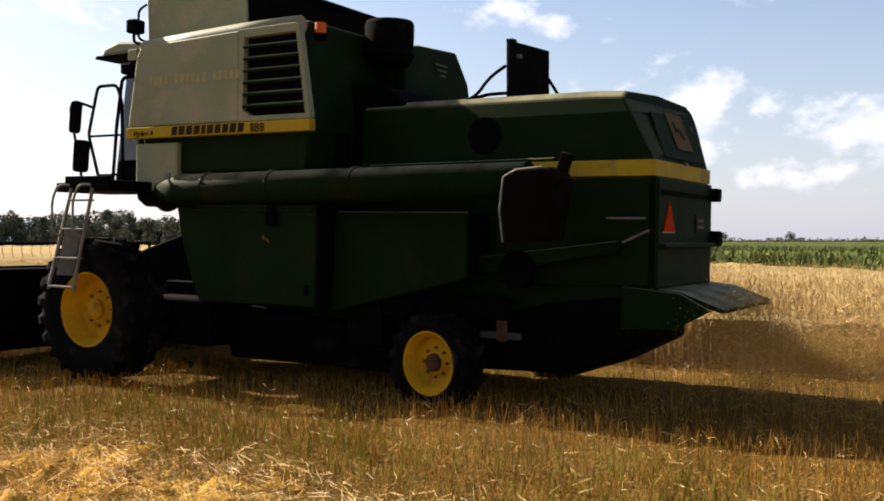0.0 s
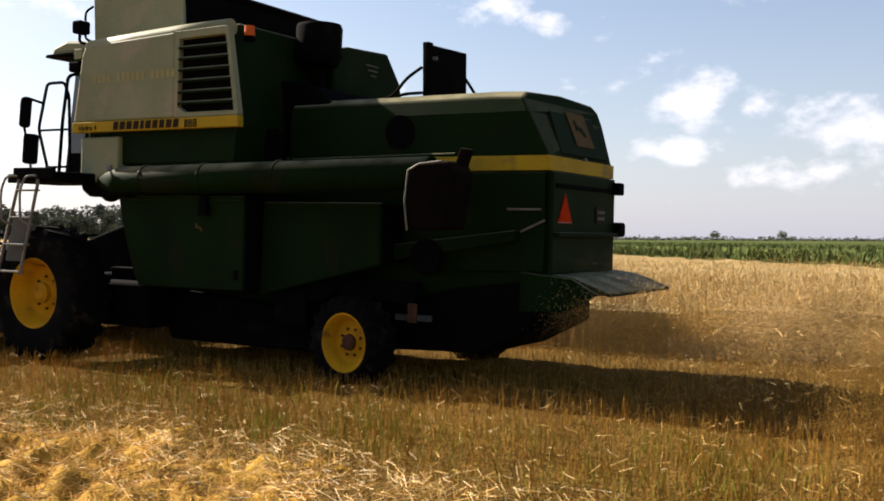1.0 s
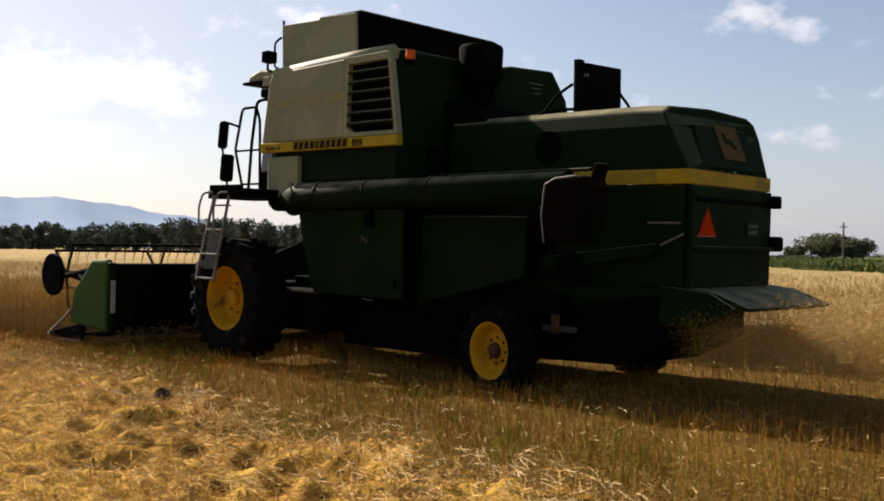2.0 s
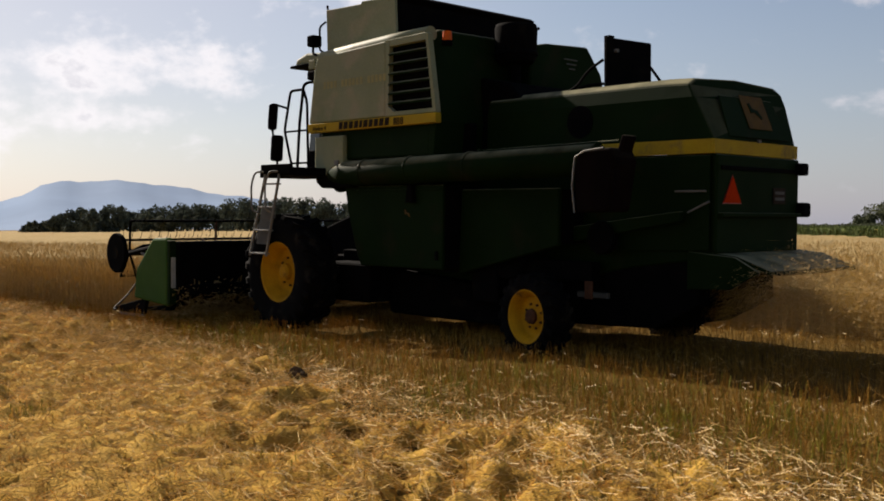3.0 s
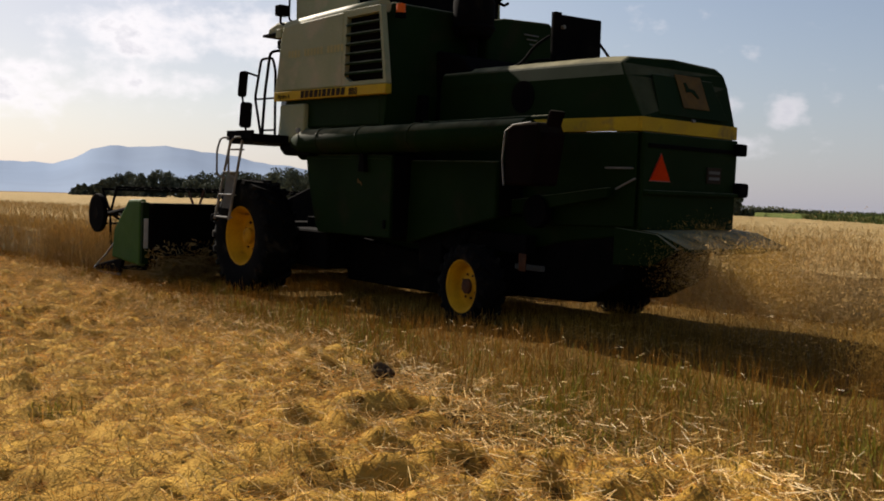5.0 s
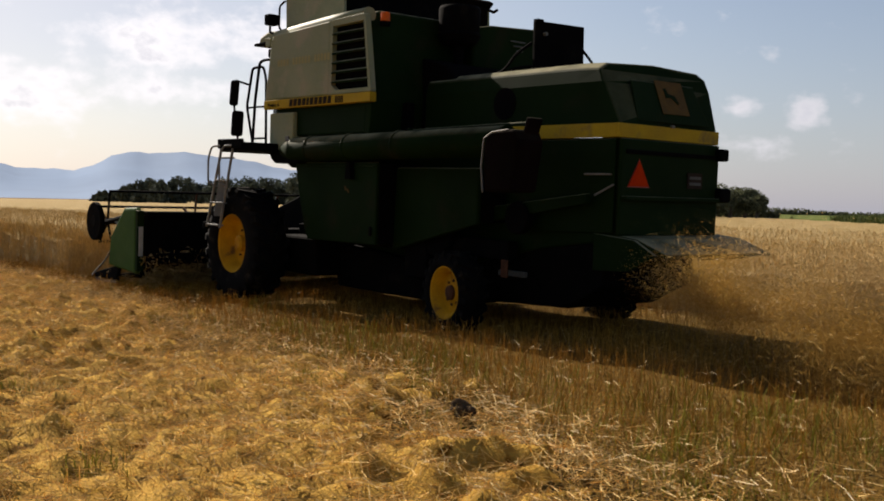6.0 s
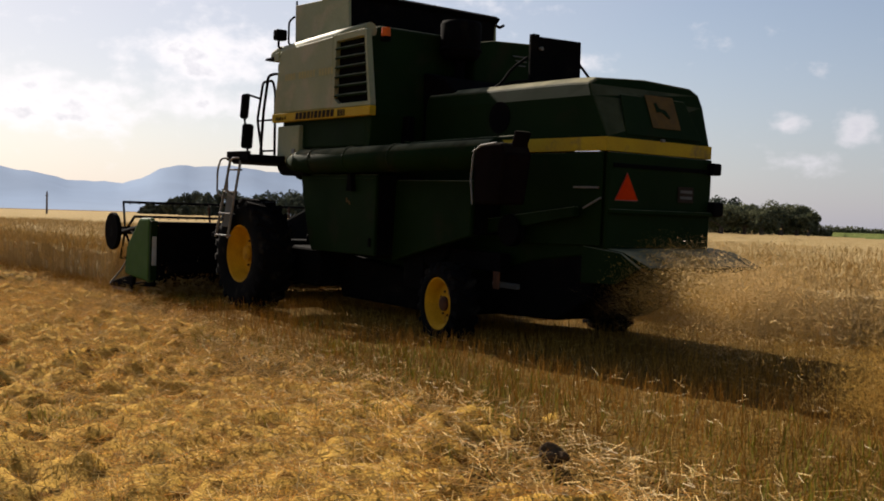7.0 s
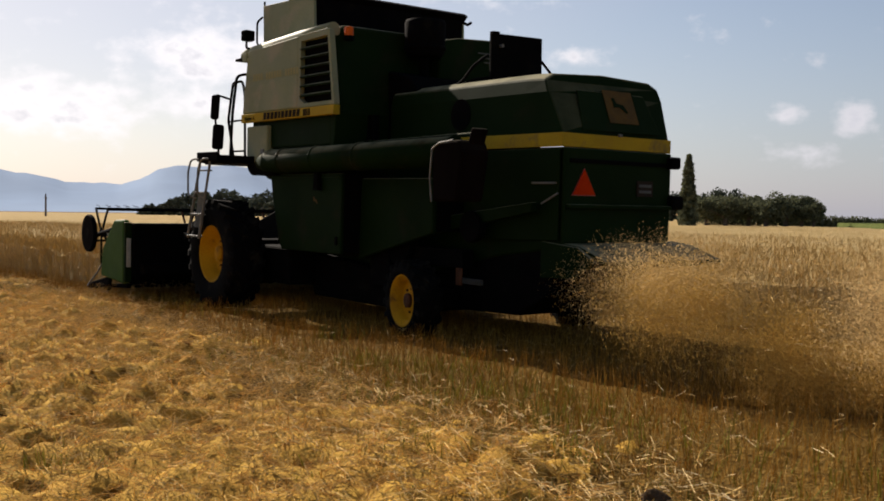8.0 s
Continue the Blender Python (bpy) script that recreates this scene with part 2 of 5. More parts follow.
def box(x0, x1, y0, y1, z0, z1, w=0.01, bm=None):
    b = bmesh.new()
    vs = [b.verts.new((x, y, z)) for x in (x0, x1) for y in (y0, y1) for z in (z0, z1)]
    for f in ((0, 1, 3, 2), (4, 6, 7, 5), (0, 4, 5, 1), (2, 3, 7, 6), (0, 2, 6, 4), (1, 5, 7, 3)):
        b.faces.new([vs[i] for i in f])
    bmesh.ops.recalc_face_normals(b, faces=b.faces)
    bevel(b, w)
    return join(bm, b)


def join(bm, b):
    if bm is None:
        return b
    me = bpy.data.meshes.new("t")
    b.to_mesh(me)
    b.free()
    bm.from_mesh(me)
    bpy.data.meshes.remove(me)
    return bm


def prism(pts, a0, a1, axis="y", w=0.01, bm=None):
    """A polygon pushed along an axis. axis y: pts are (x, z); x: (y, z); z: (x, y)."""
    b = bmesh.new()

    def v(p, a):
        return {"y": (p[0], a, p[1]), "x": (a, p[0], p[1]), "z": (p[0], p[1], a)}[axis]
    lo, hi = [b.verts.new(v(p, a0)) for p in pts], [b.verts.new(v(p, a1)) for p in pts]
    b.faces.new(lo)
    b.faces.new(hi[::-1])
    for i in range(len(pts)):
        j = (i + 1) % len(pts)
        b.faces.new((lo[i], hi[i], hi[j], lo[j]))
    bmesh.ops.recalc_face_normals(b, faces=b.faces)
    bevel(b, w)
    return join(bm, b)


def tube(pts, r, n=10, bm=None, closed_ends=True):
    """A round bar along a polyline; r may be a list of radii."""
    b = bmesh.new()
    pts = [Vector(p) for p in pts]
    rs = r if isinstance(r, (list, tuple)) else [r] * len(pts)
    rings, up = [], None
    for i, p in enumerate(pts):
        d = (pts[min(i + 1, len(pts) - 1)] - pts[max(i - 1, 0)]).normalized()
        if up is None:
            up = Vector((0, 0, 1)) if abs(d.z) < 0.9 else Vector((0, 1, 0))
        s = d.cross(up).normalized()
        up = s.cross(d).normalized()
        rings.append([b.verts.new(p + rs[i] * (math.cos(k * math.tau / n) * s + math.sin(k * math.tau / n) * up)) for k in range(n)])
    for a, c in zip(rings, rings[1:]):
        for k in range(n):
            b.faces.new((a[k], a[(k + 1) % n], c[(k + 1) % n], c[k]))
    if closed_ends:
        b.faces.new(rings[0][::-1])
        b.faces.new(rings[-1])
    return join(bm, b)


def rounded(pts, r, seg=5):
    """A polyline with its inner corners rounded off."""
    pts = [Vector(p) for p in pts]
    out = [pts[0]]
    for a, p, c in zip(pts, pts[1:], pts[2:]):
        ra = min(r, (p - a).length * 0.45, (p - c).length * 0.45)
        s, e = p + (a - p).normalized() * ra, p + (c - p).normalized() * ra
        out += [(1 - k) ** 2 * s + 2 * k * (1 - k) * p + k * k * e for k in [i / seg for i in range(seg + 1)]]
    return out + [pts[-1]]


def lathe(profile, n=48, axis="y", bm=None, caps=True):
    """(radius, along) pairs turned round an axis through the origin."""
    b = bmesh.new()
    rings = []
    for r, a in profile:
        ring = []
        for k in range(n):
            c, s = r * math.cos(k * math.tau / n), r * math.sin(k * math.tau / n)
            ring.append(b.verts.new({"y": (c, a, s), "z": (c, s, a), "x": (a, c, s)}[axis]))
        rings.append(ring)
    for a, c in zip(rings, rings[1:]):
        for k in range(n):
            b.faces.new((a[k], a[(k + 1) % n], c[(k + 1) % n], c[k]))
    if caps and profile[0][0] > 1e-4:
        b.faces.new(rings[0][::-1])
    if caps and profile[-1][0] > 1e-4:
        b.faces.new(rings[-1])
    bmesh.ops.remove_doubles(b, verts=b.verts, dist=1e-5)
    return join(bm, b)


def moved(bm, x, y, z):
    bmesh.ops.translate(bm, verts=bm.verts, vec=(x, y, z))
    return bm


def soup(name, verts, faces, mat, kind="stuff", label="", category="", smooth=False):
    me = bpy.data.meshes.new(name)
    me.from_pydata(verts.tolist() if hasattr(verts, "tolist") else verts, [], faces.tolist() if hasattr(faces, "tolist") else faces)
    me.materials.append(mat)
    if smooth:
        me.polygons.foreach_set("use_smooth", [True] * len(me.polygons))
    me.update()
    ob = new(name, me)
    return tagged(ob, label, category, kind=kind)


rng = np.random.default_rng(7)


def stalks(x, y, z, h, lean, w, bend=0.0):
    """Three-sided stalks with feet at (x, y, z): arrays of height h, lean (radians), width w. Returns vertices and triangles."""
    n = len(x)
    az = rng.uniform(0, math.tau, n)
    d = np.stack([np.sin(lean) * np.cos(az), np.sin(lean) * np.sin(az), np.cos(lean)], 1)
    base = np.stack([x, y, z], 1)
    top = base + d * h[:, None]
    v = np.empty((n, 6, 3))
    th = rng.uniform(0, math.tau, n)
    for k in range(3):
        o = np.stack([np.cos(th + k * 2.094), np.sin(th + k * 2.094), np.zeros(n)], 1) * (w / 2)[:, None]
        v[:, k], v[:, 3 + k] = base + o, top + o * 0.75
    f = np.array([[0, 1, 4, 3], [1, 2, 5, 4], [2, 0, 3, 5]])
    return v.reshape(-1, 3), (np.arange(n)[:, None, None] * 6 + f).reshape(-1, 4)


def lying(x, y, z, length, w, pitch):
    """Pieces of straw that lie about: three-sided bars, bent a little in the middle."""
    n = len(x)
    az = rng.uniform(0, math.tau, n)
    d = np.stack([np.cos(pitch) * np.cos(az), np.cos(pitch) * np.sin(az), np.sin(pitch)], 1)
    s = np.stack([-np.sin(az), np.cos(az), np.zeros(n)], 1)
    up = np.cross(s, d)
    up *= np.sign(up[:, 2:3] + 1e-9)
    c = np.stack([x, y, z], 1)
    sag = (length * rng.uniform(-0.12, 0.12, n))[:, None]
    v = np.empty((n, 9, 3))
    for j, k in enumerate((-0.5, 0.0, 0.5)):
        p = c + d * (length * k)[:, None] + (s * sag if j == 1 else 0)
        v[:, 3 * j], v[:, 3 * j + 1], v[:, 3 * j + 2] = p - s * (w / 2)[:, None], p + s * (w / 2)[:, None], p + up * (w * 0.7)[:, None]
    q = [[a, b, b + 3, a + 3] for j in (0, 3) for a, b in ((j, j + 1), (j + 1, j + 2), (j + 2, j))]
    q = [[q0[0], q0[1], q0[2], q0[3]] for q0 in q]
    return v.reshape(-1, 3), (np.arange(n)[:, None, None] * 9 + np.array(q)).reshape(-1, 4)


def stack(*pairs):
    vs, fs, k = [], [], 0
    for v, f in pairs:
        vs.append(v)
        fs.append(f + k)
        k += len(v)
    return np.concatenate(vs), np.concatenate(fs)


# ---- ground, crops and distance ----
CROP_Y0, CROP_Y1 = -2.2, 2.35      # the swath that the header takes
CUT_AT_END = -12.6                 # where the uncut crop begins at the end of the clip


def gz(x, y):
    return (0.016 * np.sin(1.9 * x + 0.7 * y) * np.sin(1.3 * y - 0.5 * x) + 0.012 * np.sin(4.1 * x - 1.7 * y) * np.sin(3.7 * y + 0.9)
            + 0.008 * np.sin(9.0 * x + 5.0 * y) * np.sin(8.0 * y - 3.0 * x))


def axis(lo, hi, step, far):
    mid = list(np.arange(lo, hi, step))
    a, b, g = lo, hi, step
    left, right = [], []
    while b < far or a > -far:
        g *= 1.25
        a, b = a - g, b + g
        left.append(a)
        right.append(b)
    return np.array(left[::-1] + mid + right)


def swath_edge(x):
    """y of the border between the straw swath and the bare stubble beside the machine's way."""
    return np.clip(-3.95 - 0.1 * x, -4.8, -2.8)


def mound(x, y):
    """The swath of chopped straw left on the cut ground lies in heaps."""
    u, w = x + 0.35 * np.sin(2.1 * y + 0.4) + 0.12 * np.sin(5.9 * y), y + 0.3 * np.sin(1.7 * x) + 0.1 * np.sin(6.7 * x + 1)
    n = 0.35 * np.sin(3.1 * u) * np.sin(4.3 * w) + 0.6 * np.sin(8.3 * u + 3.2 * w) * np.sin(9.4 * w - 5.1 * u) + 0.55 * np.sin(13.7 * u - 4.0 * w) * np.sin(15.1 * w + 6.3 * u)
    return 0.05 + 0.078 * n * (0.75 + 0.25 * np.sin(0.9 * x + 1.4 * y))


def build_ground():
    xs, ys = axis(-24.0, 15.0, 0.1, 3500.0), axis(-14.0, -1.0, 0.1, 3500.0)
    gx, gy = np.meshgrid(xs, ys, indexing="ij")
    near = np.clip(1.0 - (np.hypot(gx, gy) - 30) / 30, 0, 1)
    heap = 1.1 * mound(gx, gy).clip(-0.055) * np.clip((swath_edge(gx) + 0.6 - gy) / 1.0, 0, 1) * np.clip((gy + 14) / 1.5, 0, 1)
    v = np.stack([gx, gy, gz(gx, gy) * near + heap * near], -1).reshape(-1, 3)
    i, j = np.meshgrid(np.arange(len(xs) - 1), np.arange(len(ys) - 1), indexing="ij")
    a = (i * len(ys) + j).ravel()
    f = np.stack([a, a + len(ys), a + len(ys) + 1, a + 1], 1)
    soup("ground", v, f, SOIL, "structure", "brown soil under stubble and chopped straw", "ground", True)


def build_stubble():
    rows = np.arange(-8.6, 2.3, 0.13)
    per = int(39 * 56)
    y = np.repeat(rows, per)
    x = rng.uniform(-29, 10, len(y))
    keep = rng.uniform(0, 1, len(x)) < np.clip(1.25 - np.hypot(x - 3, y + 5) / 40, 0.35, 1)
    clump = 0.5 + 0.5 * np.sin(2.3 * x + 1.1 * y) * np.sin(1.7 * x - 3.1 * y + 2)
    keep &= rng.uniform(0, 1, len(x)) < np.where(y < swath_edge(x), 0.08 + 0.3 * clump, np.where(y > 0.5, 0.35, 0.6 + 0.4 * clump))
    x, y = x[keep], y[keep] + rng.normal(0, 0.022, keep.sum())
    h = rng.normal(0.145, 0.042, len(x)).clip(0.04, 0.26) * np.where(y < swath_edge(x), 0.75, 1.0)
    v, f = stalks(x, y, gz(x, y) - 0.01, h, np.abs(rng.normal(0, 0.27, len(x))), rng.uniform(0.0022, 0.0042, len(x)))
    soup("stubble", v, f, STUB, label="short golden cereal stubble standing in rows", category="stubble")


def bars(x, y, z, length, w, pitch):
    """Short straight pieces of straw, three-sided."""
    n = len(x)
    az = rng.uniform(0, math.tau, n)
    d = np.stack([np.cos(pitch) * np.cos(az), np.cos(pitch) * np.sin(az), np.sin(pitch)], 1)
    s = np.stack([-np.sin(az), np.cos(az), np.zeros(n)], 1)
    up = np.cross(d, s)
    c = np.stack([x, y, z], 1)
    v = np.empty((n, 6, 3))
    for j, k in enumerate((-0.5, 0.5)):
        p = c + d * (length * k)[:, None]
        v[:, 3 * j], v[:, 3 * j + 1], v[:, 3 * j + 2] = p - s * (w / 2)[:, None], p + s * (w / 2)[:, None], p + up * (w * 0.7)[:, None]
    q = np.array([[0, 1, 4, 3], [1, 2, 5, 4], [2, 0, 3, 5]])
    return v.reshape(-1, 3), (np.arange(n)[:, None, None] * 6 + q).reshape(-1, 4)


def build_mat():
    """The matted straw of the swath, draped over its heaps and torn open between them."""
    xs, ys = np.concatenate([np.arange(-40.0, -16.0, 0.14), np.arange(-16.0, 8.6, 0.06), np.arange(8.6, 15.0, 0.14)]), np.concatenate([np.arange(-13.8, -9.4, 0.14), np.arange(-9.4, -2.3, 0.06)])
    gx, gy = np.meshgrid(xs, ys, indexing="ij")
    gx, gy = gx + rng.uniform(-0.02, 0.02, gx.shape), gy + rng.uniform(-0.02, 0.02, gx.shape)
    m = mound(gx, gy)
    edge = gy - swath_edge(gx) + 0.35 * np.sin(1.3 * gx) + 0.2 * np.sin(3.7 * gx)
    z = gz(gx, gy) + 1.25 * m.clip(0) + m.clip(-0.055, 0) + np.abs(rng.normal(0.004, 0.02, gx.shape)).clip(0, 0.045) - np.clip(edge + 0.6, 0, 1) * 0.16 - 0.3 * np.clip((gx - 13.2 + 0.5 * np.sin(2 * gy)) / 1.2, 0, 1) - 0.3 * np.clip((-12.4 - gy + 0.4 * np.sin(1.6 * gx)) / 1.2, 0, 1)
    i, j = np.meshgrid(np.arange(len(xs) - 1), np.arange(len(ys) - 1), indexing="ij")
    a = (i * len(ys) + j).ravel()
    f = np.stack([a, a + len(ys), a + len(ys) + 1, a + 1], 1)
    open_here = (edge.ravel()[a] > 0.25)
    soup("straw_mat", np.stack([gx, gy, z], -1).reshape(-1, 3), f[~open_here], MAT, label="matted golden straw lying in a swath on the stubble", category="straw", smooth=True)


def build_straw():
    n = 175000
    x = np.concatenate([rng.uniform(-24, 8, n // 4), rng.uniform(-13, 6.5, n - n // 4)])
    y = swath_edge(x) + 0.5 - np.abs(rng.normal(0, 2.4, n))
    near = (y > -9.2) & (rng.uniform(0, 1, n) < np.clip((swath_edge(x) + 0.5 - y) / 1.1, 0.1, 1))
    x, y = x[near], y[near]
    m = mound(x, y)
    keep = rng.uniform(0, 1, len(x)) < np.clip(0.15 + 6 * m, 0.04, 1)
    x, y, m = x[keep], y[keep], m[keep].clip(-0.045)
    k = len(x)
    z = gz(x, y) + 1.25 * m + np.abs(rng.normal(0, 0.02, k)) + 0.02
    h = k // 4
    lay = lying(x[:h], y[:h], z[:h] + 0.01, rng.uniform(0.08, 0.22, h), rng.uniform(0.002, 0.0038, h), rng.normal(0, 0.28, h))
    cut = bars(x[h:], y[h:], z[h:], rng.uniform(0.04, 0.16, k - h), rng.uniform(0.0018, 0.0038, k - h), rng.normal(0, 0.5, k - h))
    k = 8000
    x, y = rng.uniform(-16, 9, k), rng.uniform(-4.4, 2.2, k)
    loose = lying(x, y, gz(x, y) + rng.uniform(0.02, 0.13, k), rng.uniform(0.04, 0.14, k), rng.uniform(0.0015, 0.003, k), rng.normal(0, 0.5, k))
    v, f = stack(lay, cut, loose)
    soup("straw", v, f, STRAW, label="pale chopped straw lying in heaps on the stubble", category="straw")


def build_weeds():
    n = 7000
    cx = np.concatenate([rng.uniform(-20, 9, 55), rng.uniform(-5, 7.5, 55)])
    cy = np.concatenate([rng.uniform(-7.5, -2, 55), rng.uniform(-4.5, -2.4, 55)])
    pick = rng.integers(0, len(cx), n)
    r = rng.uniform(0.1, 0.6, len(cx))[pick]
    x, y = cx[pick] + rng.normal(0, 1, n) * r, cy[pick] + rng.normal(0, 1, n) * r
    v, f = stalks(x, y, gz(x, y), rng.uniform(0.04, 0.17, n), np.abs(rng.normal(0.35, 0.3, n)), rng.uniform(0.004, 0.009, n))
    soup("weeds", v, f, WEED, label="small green weeds among the stubble", category="weeds")


def crop(x, y, low=0.0):
    n = len(x)
    h = rng.normal(0.66, 0.05, n)
    lean = np.abs(rng.normal(0, 0.1, n))
    v, f = stalks(x, y, np.full(n, low), h - low, lean, rng.uniform(0.004, 0.006, n))
    top = v.reshape(n, 6, 3)[:, 3:].mean(1)
    ear = stalks(top[:, 0], top[:, 1], top[:, 2] - 0.01, rng.uniform(0.07, 0.11, n), np.abs(rng.normal(0.45, 0.3, n)), rng.uniform(0.01, 0.016, n))
    # dry leaf blades half way up
    m = n // 2
    lx = stalks(x[:m], y[:m], rng.uniform(0.2, 0.5, m), rng.uniform(0.08, 0.2, m), np.abs(rng.normal(0.9, 0.4, m)), rng.uniform(0.006, 0.012, m))
    return stack((v, f), ear, lx)


def build_crop():
    def scatter(x0, x1, y0, y1, per):
        n = int((x1 - x0) * (y1 - y0) * per)
        return rng.uniform(x0, x1, n), rng.uniform(y0, y1, n)
    areas = [scatter(-34, CUT_AT_END, CROP_Y0, -0.8, 190), scatter(-60, CUT_AT_END, -0.6, 10, 24), scatter(-12.6, 13, CROP_Y1, 4.0, 190),
             scatter(-12.6, 15, 4.0, 12, 48), scatter(-70, -34, CROP_Y0, 2, 35), scatter(-30, 14, 12, 26, 12)]
    x, y = np.concatenate([a[0] for a in areas]), np.concatenate([a[1] for a in areas])
    keep = y < field_edge(x) - 0.3
    v, f = crop(x[keep], y[keep])
    soup("standing_wheat", v, f, WHEAT, label="ripe standing wheat, tan and dusty, uncut", category="wheat")
    # the closed mass of stems below the ears
    for name, xs, ys in (("wheat_canopy", np.concatenate([-np.geomspace(600, 62, 22), np.arange(-60, 16, 0.5), np.geomspace(17, 300, 14)]), None),):
        rowsn = 44
        vv = []
        for a in xs:
            y0 = CROP_Y0 + 0.35 if a < CUT_AT_END - 0.3 else CROP_Y1 + 0.35
            y1 = max(field_edge(a), y0 + 1) + 0.5
            for k in range(rowsn):
                b = y0 + (y1 - y0) * (k / (rowsn - 1)) ** 1.8
                z = 0.53 + 0.05 * math.sin(3.1 * a + b) * math.sin(2.3 * b) + rng.uniform(-0.05, 0.05)
                vv.append((a, b, 0.0 if k == 0 else z))
        ff = [[i * rowsn + k, (i + 1) * rowsn + k, (i + 1) * rowsn + k + 1, i * rowsn + k + 1] for i in range(len(xs) - 1) for k in range(rowsn - 1)]
        soup(name, np.array(vv), np.array(ff), CANOPY, label="dense ripe wheat field reaching away", category="wheat field")


def field_edge(x):
    """y of the border between the wheat and the green field behind it."""
    return 26.5 - 1.12 * (np.minimum(x, 30.0) - 2.0)


def build_green_field():
    xs = np.concatenate([-np.geomspace(900, 42, 40), np.arange(-40, 31, 1.0), np.geomspace(32, 500, 16)])
    nk = 60
    vv = []
    for a in xs:
        y0 = float(field_edge(a))
        for k in range(nk):
            b = y0 + 1.0 + 0.6 * k + 400 * (k / (nk - 1)) ** 3
            z = 0.0 if k == 0 else 1.0 + rng.uniform(-0.07, 0.07)
            vv.append((a, b, z))
    ff = [[i * nk + k, (i + 1) * nk + k, (i + 1) * nk + k + 1, i * nk + k + 1] for i in range(len(xs) - 1) for k in range(nk - 1)]
    soup("green_crop_field", np.array(vv), np.array(ff), GREENFIELD, label="green leafy crop field beyond the wheat", category="crop field")
    n = 28000
    x = rng.uniform(-45, 25, n)
    d = np.abs(rng.normal(0, 12, n)) + 0.2
    y = field_edge(x) + d
    v, f = stalks(x, y, np.full(n, 0.6), rng.uniform(0.3, 0.62, n), np.abs(rng.normal(0.5, 0.35, n)), rng.uniform(0.04, 0.1, n))
    soup("green_crop_leaves", v, f, MAIZE, label="broad green leaves of the crop at the field's edge", category="crop leaves")


def from_eye(az, dist, eye=(5.0, -8.2)):
    return eye[0] - dist * math.sin(radians(az)), eye[1] + dist * math.cos(radians(az))


HILLS = [(112, 1.2), (104, 2.0), (96, 2.9), (88, 2.7), (82, 2.6), (77.1, 2.34), (75, 1.95), (73.6, 1.68), (72.2, 1.62), (70.7, 1.5), (69.8, 1.8), (68.5, 2.42), (67.5, 2.6),
         (65.3, 2.68), (62.7, 2.5), (60, 2.05), (56.8, 1.6), (53, 1.2), (47, 0.6), (41, 0.25)]


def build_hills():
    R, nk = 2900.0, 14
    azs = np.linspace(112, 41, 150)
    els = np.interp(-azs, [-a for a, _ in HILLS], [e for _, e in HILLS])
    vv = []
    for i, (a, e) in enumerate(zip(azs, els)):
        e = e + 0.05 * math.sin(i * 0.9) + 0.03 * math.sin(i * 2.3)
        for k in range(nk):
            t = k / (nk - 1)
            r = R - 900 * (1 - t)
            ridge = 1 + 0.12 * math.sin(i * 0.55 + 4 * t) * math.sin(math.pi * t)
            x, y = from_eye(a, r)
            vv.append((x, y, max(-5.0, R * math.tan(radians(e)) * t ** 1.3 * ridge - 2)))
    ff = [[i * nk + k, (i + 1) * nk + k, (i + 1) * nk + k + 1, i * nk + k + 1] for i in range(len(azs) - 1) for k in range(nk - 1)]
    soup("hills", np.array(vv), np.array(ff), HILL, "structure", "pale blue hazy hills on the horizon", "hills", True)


def leaf_cloud(lobes, n, size):
    """Small leaves thrown through ellipsoid lobes (x, y, z, rx, ry, rz), thicker towards their skin."""
    pick = rng.integers(0, len(lobes), n)
    L = np.array(lobes)[pick]
    d = rng.normal(0, 1, (n, 3))
    d /= np.linalg.norm(d, axis=1)[:, None]
    c = L[:, :3] + d * L[:, 3:] * (rng.uniform(0, 1, n) ** 0.4)[:, None]
    s = size * rng.uniform(0.5, 1.3, n)
    a, b = rng.normal(0, 1, (n, 3)), rng.normal(0, 1, (n, 3))
    a /= np.linalg.norm(a, axis=1)[:, None]
    b = np.cross(a, b)
    b /= np.linalg.norm(b, axis=1)[:, None]
    v = np.stack([c - a * s[:, None], c + b * s[:, None] * 0.5, c + a * s[:, None], c - b * s[:, None] * 0.5], 1)
    return v.reshape(-1, 3), np.arange(4 * n).reshape(n, 4)


